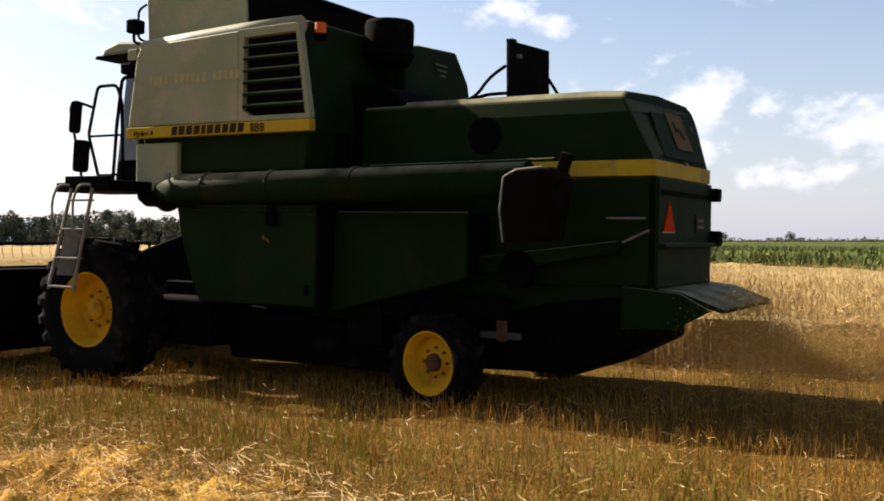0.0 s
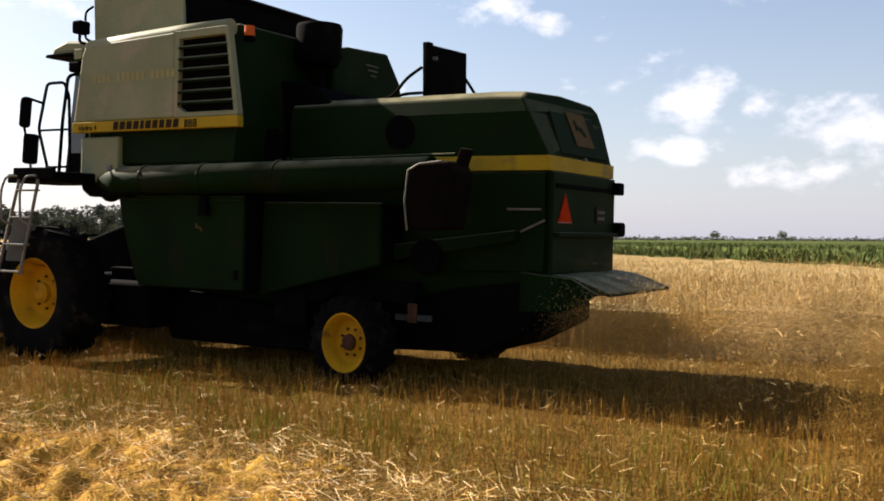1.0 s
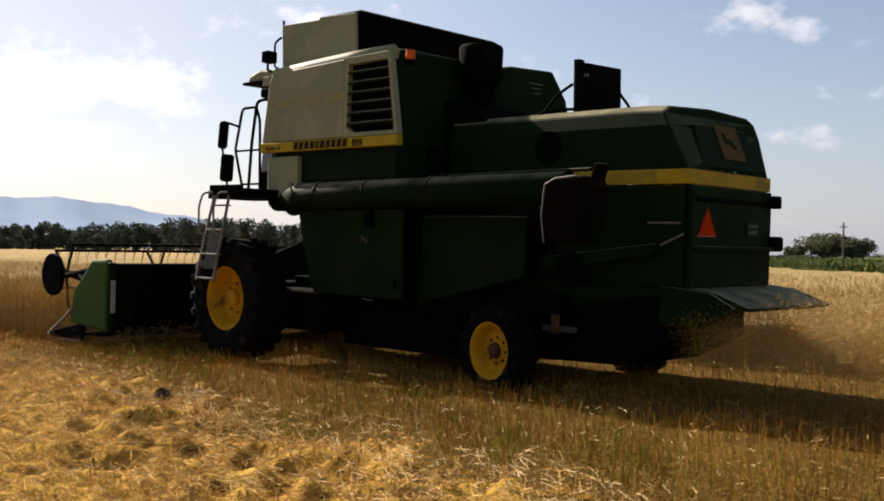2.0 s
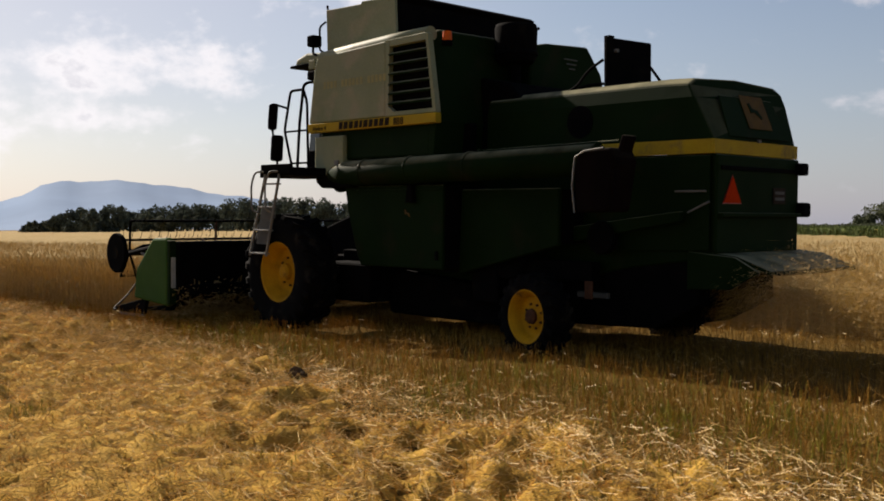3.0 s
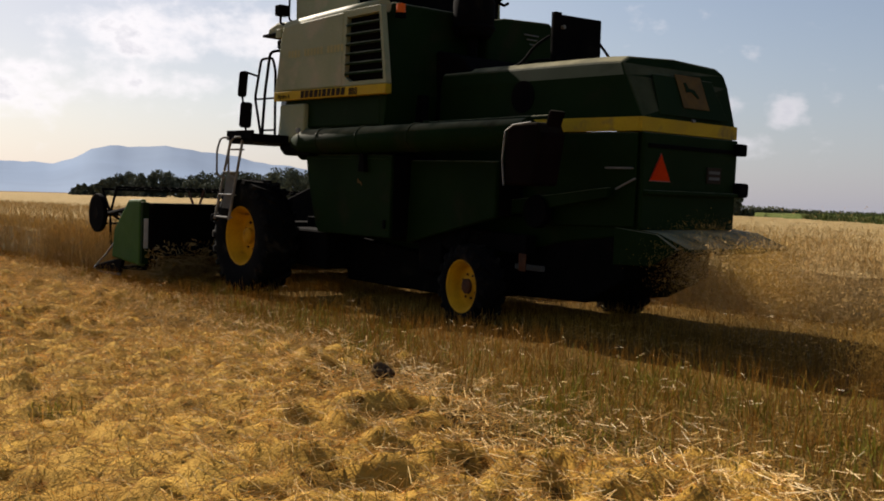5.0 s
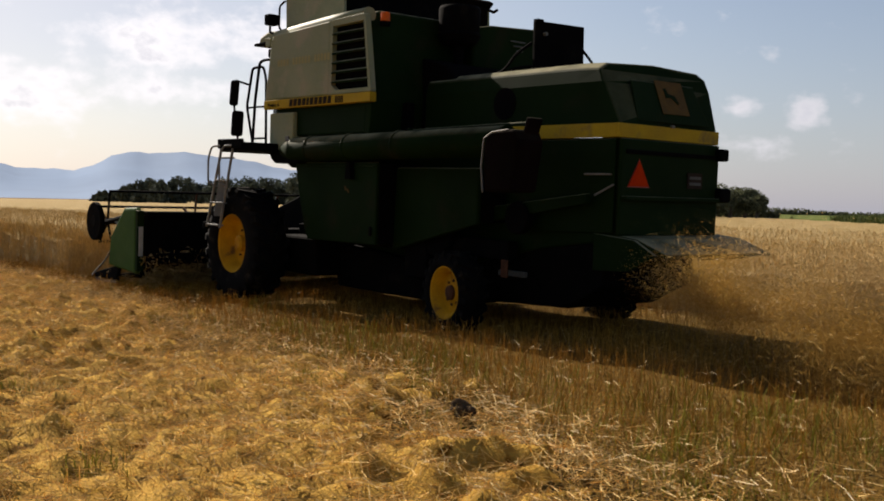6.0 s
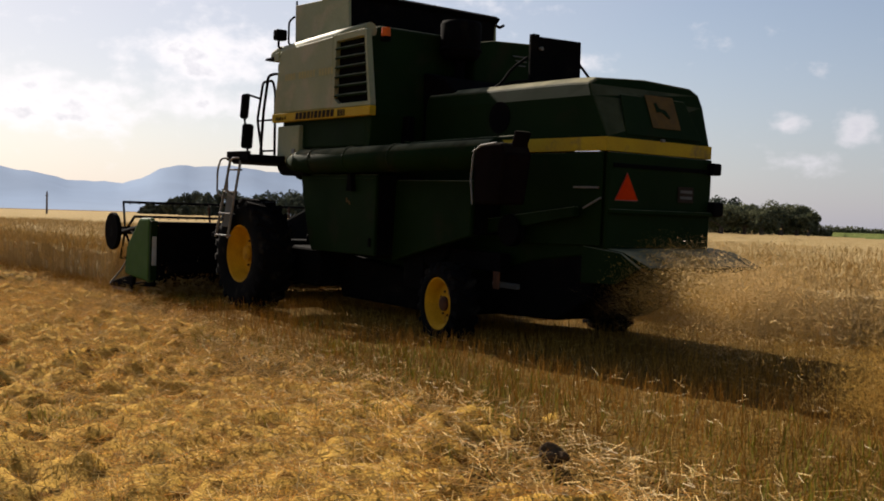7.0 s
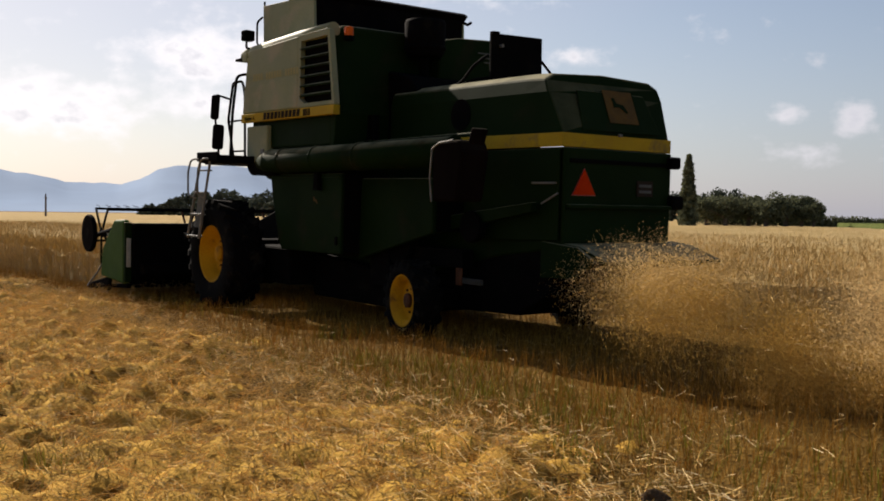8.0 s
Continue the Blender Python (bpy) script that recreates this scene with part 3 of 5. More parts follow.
def build_tree(x, y, height, width, label, lobes=9, n=2600, conical=False):
    tree = new("tree")
    tree.location = (x, y, 0)
    tagged(tree, label, "tree", "trees beyond the field")
    bm = tube([(0, 0, -0.2), (0.1, 0, height * 0.3), (0.0, 0.1, height * 0.75)], [width * 0.045 + 0.05, width * 0.03 + 0.04, 0.03], 8)
    for k in range(5):
        a = k * 1.26 + rng.uniform(0, 0.6)
        z = height * rng.uniform(0.22, 0.5)
        tube([(0.05, 0, z), (math.cos(a) * width * 0.18, math.sin(a) * width * 0.18, z + height * 0.14), (math.cos(a) * width * 0.33, math.sin(a) * width * 0.33, z + height * 0.24)], [width * 0.018 + 0.02, 0.05, 0.02], 6, bm)
    part("trunk", bm, BARK, tree)
    if conical:
        ls = [(0, 0, height * t, width * 0.5 * (1 - t) ** 0.6 + 0.12, width * 0.5 * (1 - t) ** 0.6 + 0.12, height * 0.09) for t in np.linspace(0.1, 0.95, 14)]
    else:
        ls = []
        for k in range(lobes):
            a, r = rng.uniform(0, math.tau), width * 0.3 * math.sqrt(rng.uniform(0, 1))
            s = rng.uniform(0.16, 0.27) * width
            ls.append((math.cos(a) * r, math.sin(a) * r, height * rng.uniform(0.42, 0.8), s, s, min(s * 0.9, height * 0.24)))
    v, f = leaf_cloud(ls, n, 0.03 * height + 0.06)
    crown = soup("crown", v, f, LEAF)
    del crown["kind"]
    crown.parent = tree
    return tree


def build_woods():
    # far tree line at the foot of the hills, one mass of crowns and trunks
    ls, trunks = [], None
    for a in np.arange(36, 69.8, 0.17):
        d = 300 + rng.uniform(-25, 40)
        x, y = from_eye(a + rng.uniform(-0.15, 0.15), d)
        e = np.interp(a, [36, 48, 58, 64, 68, 69.8], [1.5, 1.75, 1.6, 1.3, 0.95, 0.25]) * rng.uniform(0.75, 1.15)
        h = 1.3 + d * math.tan(radians(e))
        for k in range(4):
            s = h * rng.uniform(0.16, 0.28)
            ls.append((x + rng.uniform(-1.2, 1.2), y + rng.uniform(-1.2, 1.2), h * rng.uniform(0.12, 0.8), s, s, h * 0.2))
    v, f = leaf_cloud(ls, 100000, 0.5)
    soup("tree_line", v, f, WOODS, label="dark wooded tree line at the foot of the hills", category="tree line")
    # hedges: one beyond the green field, one far along the horizon
    ls = []
    for a in np.arange(22.5, 39, 0.12):
        e = np.interp(a, [22.5, 28, 30, 33, 36, 39], [0.05, 0.06, 0.14, 0.3, 0.6, 0.7])
        d = 132
        h = 1.3 + d * math.tan(radians(e))
        x, y = from_eye(a, d)
        ls.append((x, y, h * 0.5, 0.8, 0.8, h * 0.5 * rng.uniform(0.85, 1.1)))
    v, f = leaf_cloud(ls, 15000, 0.2)
    soup("hedge", v, f, LEAF, label="dense dark green hedge beyond the fields", category="hedge")
    ls = []
    for a in np.arange(-14, 23, 0.1):
        d = 520
        h = (1.3 + d * math.tan(radians(0.18))) * rng.uniform(0.55, 1.25)
        x, y = from_eye(a, d)
        ls.append((x, y, h * 0.5, 1.6, 1.6, h * 0.5))
    for a in (6.2, 3.0, 11.5, 15.0):
        x, y = from_eye(a, 515)
        ls += [(x, y, 3.6, 2.6, 2.6, 2.4)] * 8
    v, f = leaf_cloud(ls, 15000, 0.5)
    soup("far_hedgerow", v, f, LEAF, label="thin far hedgerow along the horizon", category="hedgerow")


def build_trees():
    for a, e, w, d in ((38.4, 1.3, 6, 126), (37.4, 1.42, 6.5, 124), (36.2, 1.4, 6, 125), (35.3, 1.5, 6, 123), (34.3, 1.5, 6.5, 124), (33.5, 1.35, 5.0, 125), (32.9, 1.1, 2.8, 122)):
        x, y = from_eye(a, d, (3.4, -7.6))
        build_tree(x, y, 1.3 + d * math.tan(radians(e)), w, "broad dark green tree in a clump behind the hedge", lobes=12, n=3200)
    x, y = from_eye(39.35, 118, (3.1, -7.3))
    build_tree(x, y, 1.3 + 118 * math.tan(radians(3.4)), 2.3, "tall narrow pointed conifer among lower trees", n=2600, conical=True)
    for a, e, w in ((23.3, 1.3, 7.5), (21.9, 1.15, 6.5), (24.7, 0.6, 3.5)):
        x, y = from_eye(a, 145, (7.8, -8.5))
        build_tree(x, y, 1.3 + 145 * math.tan(radians(e)), w, "round dark tree standing alone beyond the green field", lobes=16, n=6000)
    for a, e, d, eye in ((22.3, 1.75, 140, (7.8, -8.5)), (74.4, 0.85, 150, (3.1, -7.3))):
        x, y = from_eye(a, d, eye)
        h = 1.3 + d * math.tan(radians(e))
        pole = new("utility_pole")
        pole.location = (x, y, 0)
        tagged(pole, "thin weathered utility pole far across the fields", "pole")
        part("post", tube([(0, 0, -0.3), (0, 0, h)], [0.16, 0.11], 8), BARK, pole)
        part("crossarm", box(-0.5, 0.5, -0.06, 0.06, h - 0.5, h - 0.36, 0.01), BARK, pole)
        part("insulator", tube([(0.0, 0, h), (0.0, 0, h + 0.2)], 0.07, 8), GREYP, pole)


def build_clod():
    bm = None
    for dx, dy, k in ((0, 0, 0.055), (0.06, 0.03, 0.036), (-0.06, 0.025, 0.032), (0.015, -0.045, 0.03)):
        b = bmesh.new()
        bmesh.ops.create_icosphere(b, subdivisions=3, radius=k)
        for v in b.verts:
            v.co *= 1 + 0.8 * noise.noise(v.co * 17 + Vector((dx * 50, dy * 50, 0)))
            v.co.z *= 0.85
        bmesh.ops.translate(b, verts=b.verts, vec=(dx, dy, k * 0.5))
        bm = join(bm, b)
    ob = part("soil_clod", bm, CLODM)
    ob.location = (0.576, -4.40, float(0.02 + 1.2 * mound(np.array(0.576), np.array(-4.40)).clip(0)))
    tagged(ob, "dark ragged clod of soil lying on the straw", "soil clod")


build_ground()
build_green_field()
build_crop()
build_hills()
build_woods()
build_trees()
build_stubble()
build_mat()
build_straw()
build_weeds()
build_clod()


# ---- the combine harvester; its own space: -x ahead, y = 0 its middle, z = 0 the ground ----
def build_wheel(name, hub, R, width, rim_r, lugs, lug_h, side, label):
    """A wheel on a hub: tyre with slanted lugs, dished yellow rim, bolts. side -1: its outer face looks to -y."""
    wheel = new(name)
    wheel.parent, wheel.location = harvester, hub
    tagged(wheel, label)
    h = width / 2
    prof = [(rim_r - 0.01, -h * 0.80), (rim_r + 0.03, -h * 0.95), (R * 0.80, -h), (R - 0.09, -h * 0.96), (R - lug_h - 0.012, -h * 0.8), (R - lug_h, -h * 0.3), (R - lug_h, h * 0.3),
            (R - lug_h - 0.012, h * 0.8), (R - 0.09, h * 0.96), (R * 0.80, h), (rim_r + 0.03, h * 0.95), (rim_r - 0.01, h * 0.80), (rim_r - 0.03, 0), (rim_r - 0.01, -h * 0.80)]
    part("tyre", lathe(prof, 64, caps=False), RUBBER, wheel, "dusty black rubber tyre", smooth=True)
    bm = bmesh.new()
    for k in range(lugs):
        for s in (-1, 1):
            a0 = (k + (0.5 if s > 0 else 0)) * math.tau / lugs
            sweep, half = 0.75 * math.tau / lugs, 0.2 * math.tau / lugs
            vs = []
            for t, r0, r1 in ((0.04, R - 0.05, R), (0.94, R - 0.07, R - 0.012), (0.99, R - 0.12, R - 0.06)):
                for da in (-half, half):
                    for r in (r0, r1):
                        a = a0 + sweep * min(t, 1.0) + da * (0.9 if r == r1 else 1.1)
                        vs.append(bm.verts.new((r * math.cos(a), s * t * h, r * math.sin(a))))
            for o in (0, 4):
                for q in ((0, 1, 5, 4), (1, 3, 7, 5), (3, 2, 6, 7), (2, 0, 4, 6)):
                    bm.faces.new([vs[o + i] for i in q])
            bm.faces.new([vs[i] for i in (0, 2, 3, 1)])
            bm.faces.new([vs[i] for i in (8, 9, 11, 10)])
    part("tread", bm, RUBBER, wheel)
    o = side * h
    prof = [(rim_r + 0.012, o * 0.80), (rim_r + 0.022, o * 0.86), (rim_r, o * 0.88), (rim_r - 0.012, o * 0.8), (rim_r - 0.03, o * 0.62), (rim_r - 0.05, o * 0.5), (rim_r * 0.80, o * 0.12), (rim_r * 0.74, o * 0.05),
            (rim_r * 0.42, o * 0.1), (rim_r * 0.36, o * 0.26), (0.0, o * 0.28)]
    rim = part("rim", lathe(prof, 56, caps=False), RIM, wheel, "yellow painted steel rim, dusty and chipped", smooth=True)
    part("hub_cap", lathe([(rim_r * 0.3, o * 0.24), (rim_r * 0.28, o * 0.46), (rim_r * 0.17, o * 0.55), (0, o * 0.55)], 24), RUST if rim_r < 0.3 else RIM, rim)
    for k in range(8):
        a = k * math.tau / 8
        b = lathe([(0.014, o * 0.0), (0.014, o * 0.2), (0.0, o * 0.2)], 6)
        part("bolt", moved(b, rim_r * 0.47 * math.cos(a), 0, rim_r * 0.47 * math.sin(a)), RUST, rim)
    return wheel


def panel_hood():
    """The long rear hood with chamfered shoulders and a slanting rear face."""
    bm = bmesh.new()
    sec = [(-0.765, 2.2), (-0.765, 2.6), (-0.735, 2.745), (-0.62, 2.805), (0.0, 2.835), (0.62, 2.805), (0.735, 2.745), (0.765, 2.6), (0.765, 2.2)]
    xs = [2.62, 3.2, 4.2, 5.0]
    rings = []
    for x in xs:
        rings.append([bm.verts.new((x, y, z)) for y, z in sec])
    rings.append([bm.verts.new((5.565 - (0.235 - 0.075 * y / 0.765) * min(1.0, (z - 2.2) / 0.58), y, z - 0.012 * (z > 2.7))) for y, z in sec])
    for a, b in zip(rings, rings[1:]):
        for i in range(len(sec) - 1):
            bm.faces.new((a[i], a[i + 1], b[i + 1], b[i]))
    bm.faces.new(rings[0])
    e = rings[-1]
    for q in ((0, 1, 7, 8), (1, 2, 6, 7), (2, 3, 5, 6), (3, 4, 5)):
        bm.faces.new([e[i] for i in q])
    bmesh.ops.recalc_face_normals(bm, faces=bm.faces)
    bevel(bm, 0.022, 2, 25)
    return bm


def on_plane(bm, origin, right, up):
    """Carries a flat shape drawn in (x, y, thickness) to a plane."""
    r, u = Vector(right).normalized(), Vector(up).normalized()
    n = r.cross(u)
    for v in bm.verts:
        x, y, z = v.co
        v.co = Vector(origin) + r * x + u * y + n * z
    return bm


def lettering(body, size, mat, parent, origin, right, up):
    """Writing in the built-in font, each letter a part."""
    at = 0.0
    for ch in body:
        if ch == " ":
            at += size * 0.3
            continue
        cu = bpy.data.curves.new("text", "FONT")
        cu.body, cu.size, cu.extrude, cu.offset = ch, size, 0.002, size * 0.012
        ob = bpy.data.objects.new("text", cu)
        me = bpy.data.meshes.new_from_object(ob)
        bpy.data.objects.remove(ob)
        bm = bmesh.new()
        bm.from_mesh(me)
        bpy.data.meshes.remove(me)
        lo, hi = min(v.co.x for v in bm.verts), max(v.co.x for v in bm.verts)
        for v in bm.verts:
            v.co.x += at - lo
        at += hi - lo + size * 0.09
        part("letter", on_plane(bm, origin, right, up), mat, parent)


def leaping_mark(s):
    """A small leaping-animal mark reduced to a plain blocky shape."""
    bm = prism([(-0.5, -0.05), (-0.1, 0.0), (0.3, -0.35), (0.42, -0.28), (0.2, 0.12), (-0.25, 0.2), (-0.35, 0.5), (-0.55, 0.45), (-0.5, 0.2)], 0.0, 0.004, "z", 0)
    bmesh.ops.scale(bm, verts=bm.verts, vec=(s, s, 1))
    return bm


harvester = new("combine_harvester")
tagged(harvester, "dusty green combine harvester with yellow stripes, cutting ripe wheat", "combine harvester")


def build_body():
    H = harvester
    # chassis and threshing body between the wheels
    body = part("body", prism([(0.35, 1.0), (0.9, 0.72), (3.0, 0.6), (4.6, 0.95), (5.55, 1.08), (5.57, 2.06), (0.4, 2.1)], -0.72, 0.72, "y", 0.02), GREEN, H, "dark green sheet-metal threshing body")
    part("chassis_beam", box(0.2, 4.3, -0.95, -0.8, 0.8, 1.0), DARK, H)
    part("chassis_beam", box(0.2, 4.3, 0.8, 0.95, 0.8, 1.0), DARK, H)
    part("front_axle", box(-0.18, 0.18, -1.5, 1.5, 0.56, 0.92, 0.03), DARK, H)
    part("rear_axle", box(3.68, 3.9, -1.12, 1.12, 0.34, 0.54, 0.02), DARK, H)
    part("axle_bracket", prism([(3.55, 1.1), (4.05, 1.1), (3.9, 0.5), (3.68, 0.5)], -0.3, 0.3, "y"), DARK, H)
    # Grain pan, enlarged downwards as dark fill standing in for underbody shade.
    part("grain_pan_shade_fill", prism([(0.9, 0.8), (3.4, 0.62), (3.4, 0.24), (1.1, 0.24)], -0.9, 1.0, "y", 0.03), DARK, H)
    # Added block, no known part: stops sun and view passing under the body.
    part("underbody_light_blocker", box(0.25, 1.15, -1.28, 1.28, 0.38, 0.86, 0.03), DARK, H)
    # Sieve box, likewise drawn too deep to fill the gap with painted shade.
    part("sieve_box_shade_fill", prism([(3.2, 1.0), (5.4, 1.1), (5.4, 0.62), (4.9, 0.36), (3.2, 0.3)], -0.7, 0.7, "y", 0.03), DARK, H)
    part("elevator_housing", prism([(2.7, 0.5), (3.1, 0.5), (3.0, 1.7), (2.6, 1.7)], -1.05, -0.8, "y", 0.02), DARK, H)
    part("tow_hook", box(3.95, 4.35, -0.75, -0.6, 0.62, 0.68), GREYP, H, "bare grey steel bracket behind the rear axle")
    part("warning_plate", on_plane(box(-0.05, 0.05, -0.09, 0.09, 0, 0.012, 0.002), (4.3, -0.98, 0.72), (1, 0, 0), (0, 0, 1)), RUST, H)
    # side doors
    y = -1.385
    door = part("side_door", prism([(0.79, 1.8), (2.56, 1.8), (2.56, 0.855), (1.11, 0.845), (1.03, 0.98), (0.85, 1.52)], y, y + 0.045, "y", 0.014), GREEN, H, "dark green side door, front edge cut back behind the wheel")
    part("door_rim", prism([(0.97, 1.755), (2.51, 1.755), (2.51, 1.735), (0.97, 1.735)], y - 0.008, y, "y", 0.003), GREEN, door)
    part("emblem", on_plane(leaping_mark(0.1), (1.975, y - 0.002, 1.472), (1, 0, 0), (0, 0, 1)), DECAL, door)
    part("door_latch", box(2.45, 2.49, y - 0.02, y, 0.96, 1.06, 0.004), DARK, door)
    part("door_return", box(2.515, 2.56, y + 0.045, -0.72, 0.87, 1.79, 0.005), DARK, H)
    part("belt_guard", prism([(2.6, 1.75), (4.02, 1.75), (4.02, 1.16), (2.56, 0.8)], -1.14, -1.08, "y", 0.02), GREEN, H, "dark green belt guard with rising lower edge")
    part("guard_side", box(3.98, 4.02, -1.08, -0.74, 1.18, 1.74, 0.004), DARK, H)
    part("lower_beam", prism([(3.4, 1.1), (5.3, 1.42), (5.3, 1.52), (3.4, 1.28)], -0.9, -0.82, "y", 0.01), GREEN, H)
    part("drive_pulley", moved(lathe([(0.0, -0.05), (0.26, -0.05), (0.28, -0.03), (0.25, 0), (0.28, 0.03), (0.26, 0.05), (0, 0.05)], 32), 3.2, -0.98, 1.05), DARK, H)
    part("drive_pulley", moved(lathe([(0.0, -0.05), (0.16, -0.05), (0.17, -0.03), (0.15, 0), (0.17, 0.03), (0.16, 0.05), (0, 0.05)], 32), 4.4, -0.9, 1.25), DARK, H)
    # rear quarter panels below the stripe
    for s in (-1, 1):
        y0, y1 = sorted((s * 0.73, s * 0.76))
        q = part("quarter_panel", prism([(4.1, 2.05), (5.53, 2.05), (5.53, 1.15), (4.5, 1.12), (4.1, 1.3)], y0, y1, "y", 0.012), GREEN, H)
        part("handle", box(5.16, 5.5, s * 0.77 - 0.012, s * 0.77 + 0.012, 1.70, 1.72, 0.004), STEEL, q, "bright worn edge strip")
        part("handle", on_plane(box(-0.13, 0.13, -0.01, 0.01, 0, 0.014, 0.003), (5.42, s * 0.765, 1.56), (1, 0, 0.45), (-0.45, 0, 1)), STEEL, q)
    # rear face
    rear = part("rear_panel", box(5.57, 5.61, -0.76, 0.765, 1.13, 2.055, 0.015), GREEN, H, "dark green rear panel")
    part("panel_ledge", box(5.605, 5.67, -0.74, 0.78, 1.47, 1.51, 0.008), GREEN, rear)
    part("rear_step", box(5.605, 5.625, -0.7, 0.7, 1.91, 1.95, 0.004), DARK, rear)
    part("warning_triangle", on_plane(prism([(-0.15, 0.0), (0.15, 0.0), (0.0, 0.245)], 0, 0.006, "z", 0), (5.615, -0.505, 1.603), (0, 1, 0), (0, 0, 1)), ORANGE, rear, "bright orange-red slow vehicle triangle")
    part("triangle_border", on_plane(prism([(-0.165, -0.01), (0.165, -0.01), (0.0, 0.262)], 0, 0.003, "z", 0), (5.611, -0.505, 1.603), (0, 1, 0), (0, 0, 1)), REDLENS, rear)
    plate = part("number_plate", on_plane(box(-0.12, 0.12, -0.08, 0.08, 0, 0.008, 0.002), (5.614, 0.36, 1.68), (0, 1, 0), (0, 0, 1)), LETTER, rear, "small dark plate with plain bars")
    for z in (0.03, -0.03):
        part("bar", on_plane(box(-0.09, 0.09, z - 0.014, z + 0.014, 0, 0.003, 0), (5.623, 0.36, 1.68), (0, 1, 0), (0, 0, 1)), GREYP, plate)
    for s, yy in ((1, 0.76),):
        part("tail_lamp", box(5.59, 5.69, yy - 0.07, yy + 0.07, 1.895, 2.02, 0.02), DARK, rear)
    part("lamp_bracket", box(5.55, 5.69, 0.72, 0.9, 1.47, 1.62, 0.03), DARK, rear, "dark rubber corner bumper")
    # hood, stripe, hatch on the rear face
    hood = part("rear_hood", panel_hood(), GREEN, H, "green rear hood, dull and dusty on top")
    part("stripe", box(4.0, 5.55, -0.778, -0.755, 2.062, 2.197, 0.004), YELLOW, hood, "yellow paint stripe along the side")
    part("stripe", box(4.0, 5.55, 0.755, 0.778, 2.062, 2.197, 0.004), YELLOW, hood)
    part("rear_stripe", box(5.55, 5.585, -0.778, 0.778, 2.062, 2.197, 0.006), YELLOW, hood, "yellow paint stripe round the back")
    up = Vector((-0.235, 0, 0.58)).normalized()
    part("hatch", on_plane(prism([(-0.52, -0.24), (0.56, -0.24), (0.46, 0.2), (-0.46, 0.2)], 0, 0.018, "z", 0.008), (5.478, 0.03, 2.45), (0.035, 1, 0), up), GREEN, hood)
    dec = part("decal", on_plane(box(-0.2, 0.2, -0.18, 0.18, 0, 0.004, 0), (5.488, 0.1, 2.495), (0.035, 1, 0), up), DECAL, hood, "faded yellow square decal with a dark mark")
    part("mark", on_plane(leaping_mark(0.2), (5.494, 0.1, 2.497), (0.035, 1, 0), up), GREEN, dec)
    part("intake_hole", moved(lathe([(0.0, -0.006), (0.17, -0.006), (0.17, 0.0), (0, 0)], 32), 3.98, -0.765, 2.44), DARK, hood)
    part("hood_latch", box(5.575, 5.605, -0.02, 0.03, 2.19, 2.22, 0.006), STEEL, hood)
    # upright lid behind the engine, with its hoses
    lid = part("radiator_lid", on_plane(box(-0.335, 0.335, 0, 0.555, -0.02, 0.03, 0.012), (4.07, -0.08, 2.80), (0.14, 1, 0), (-0.02, 0, 1)), DARK, H, "dark flat lid standing upright on the hood")
    part("lid_notch", box(3.99, 4.06, -0.40, -0.31, 3.34, 3.375, 0.004), DARK, lid)
    part("lid_bolt", moved(lathe([(0.02, -0.03), (0.02, 0.03), (0, 0.03)], 12, "x"), 4.07, -0.3, 3.22), STEEL, lid)
    part("hose", tube(rounded([(4.0, -0.42, 3.12), (3.9, -0.55, 3.0), (3.8, -0.62, 2.82), (3.6, -0.6, 2.78)], 0.1), 0.016, 8), DARK, H, "black rubber hose")
    part("hose", tube(rounded([(4.1, 0.25, 3.12), (4.15, 0.37, 2.98), (4.25, 0.43, 2.80)], 0.1), 0.016, 8), DARK, H)
    part("hose", tube(rounded([(4.0, -0.4, 2.87), (3.85, -0.52, 2.85), (3.7, -0.55, 2.80)], 0.1), 0.016, 8), DARK, H)
    # straw hood and spreader board at the back
    part("spreader_board", prism([(5.5, 1.14), (5.8, 1.11), (6.15, 0.985), (6.15, 0.95), (5.8, 1.04), (5.5, 1.06)], -0.72, 0.94, "y", 0.008), GREEN, H, "wide sloping straw spreader board")
    part("spreader_cheek", prism([(5.3, 1.14), (5.8, 1.10), (6.05, 0.97), (5.75, 0.8), (5.3, 0.78)], -0.76, -0.72, "y", 0.006), GREEN, H, "green chute side")
    part("spreader_cheek", prism([(5.3, 1.14), (5.8, 1.10), (6.05, 0.97), (5.85, 0.9), (5.3, 0.84)], 0.9, 0.94, "y", 0.006), GREEN, H)
    part("chopper_drum", moved(lathe([(0, -0.7), (0.2, -0.7), (0.2, 0.7), (0, 0.7)], 24), 5.15, 0.02, 0.9), RUST, H, "rusty straw chopper drum")


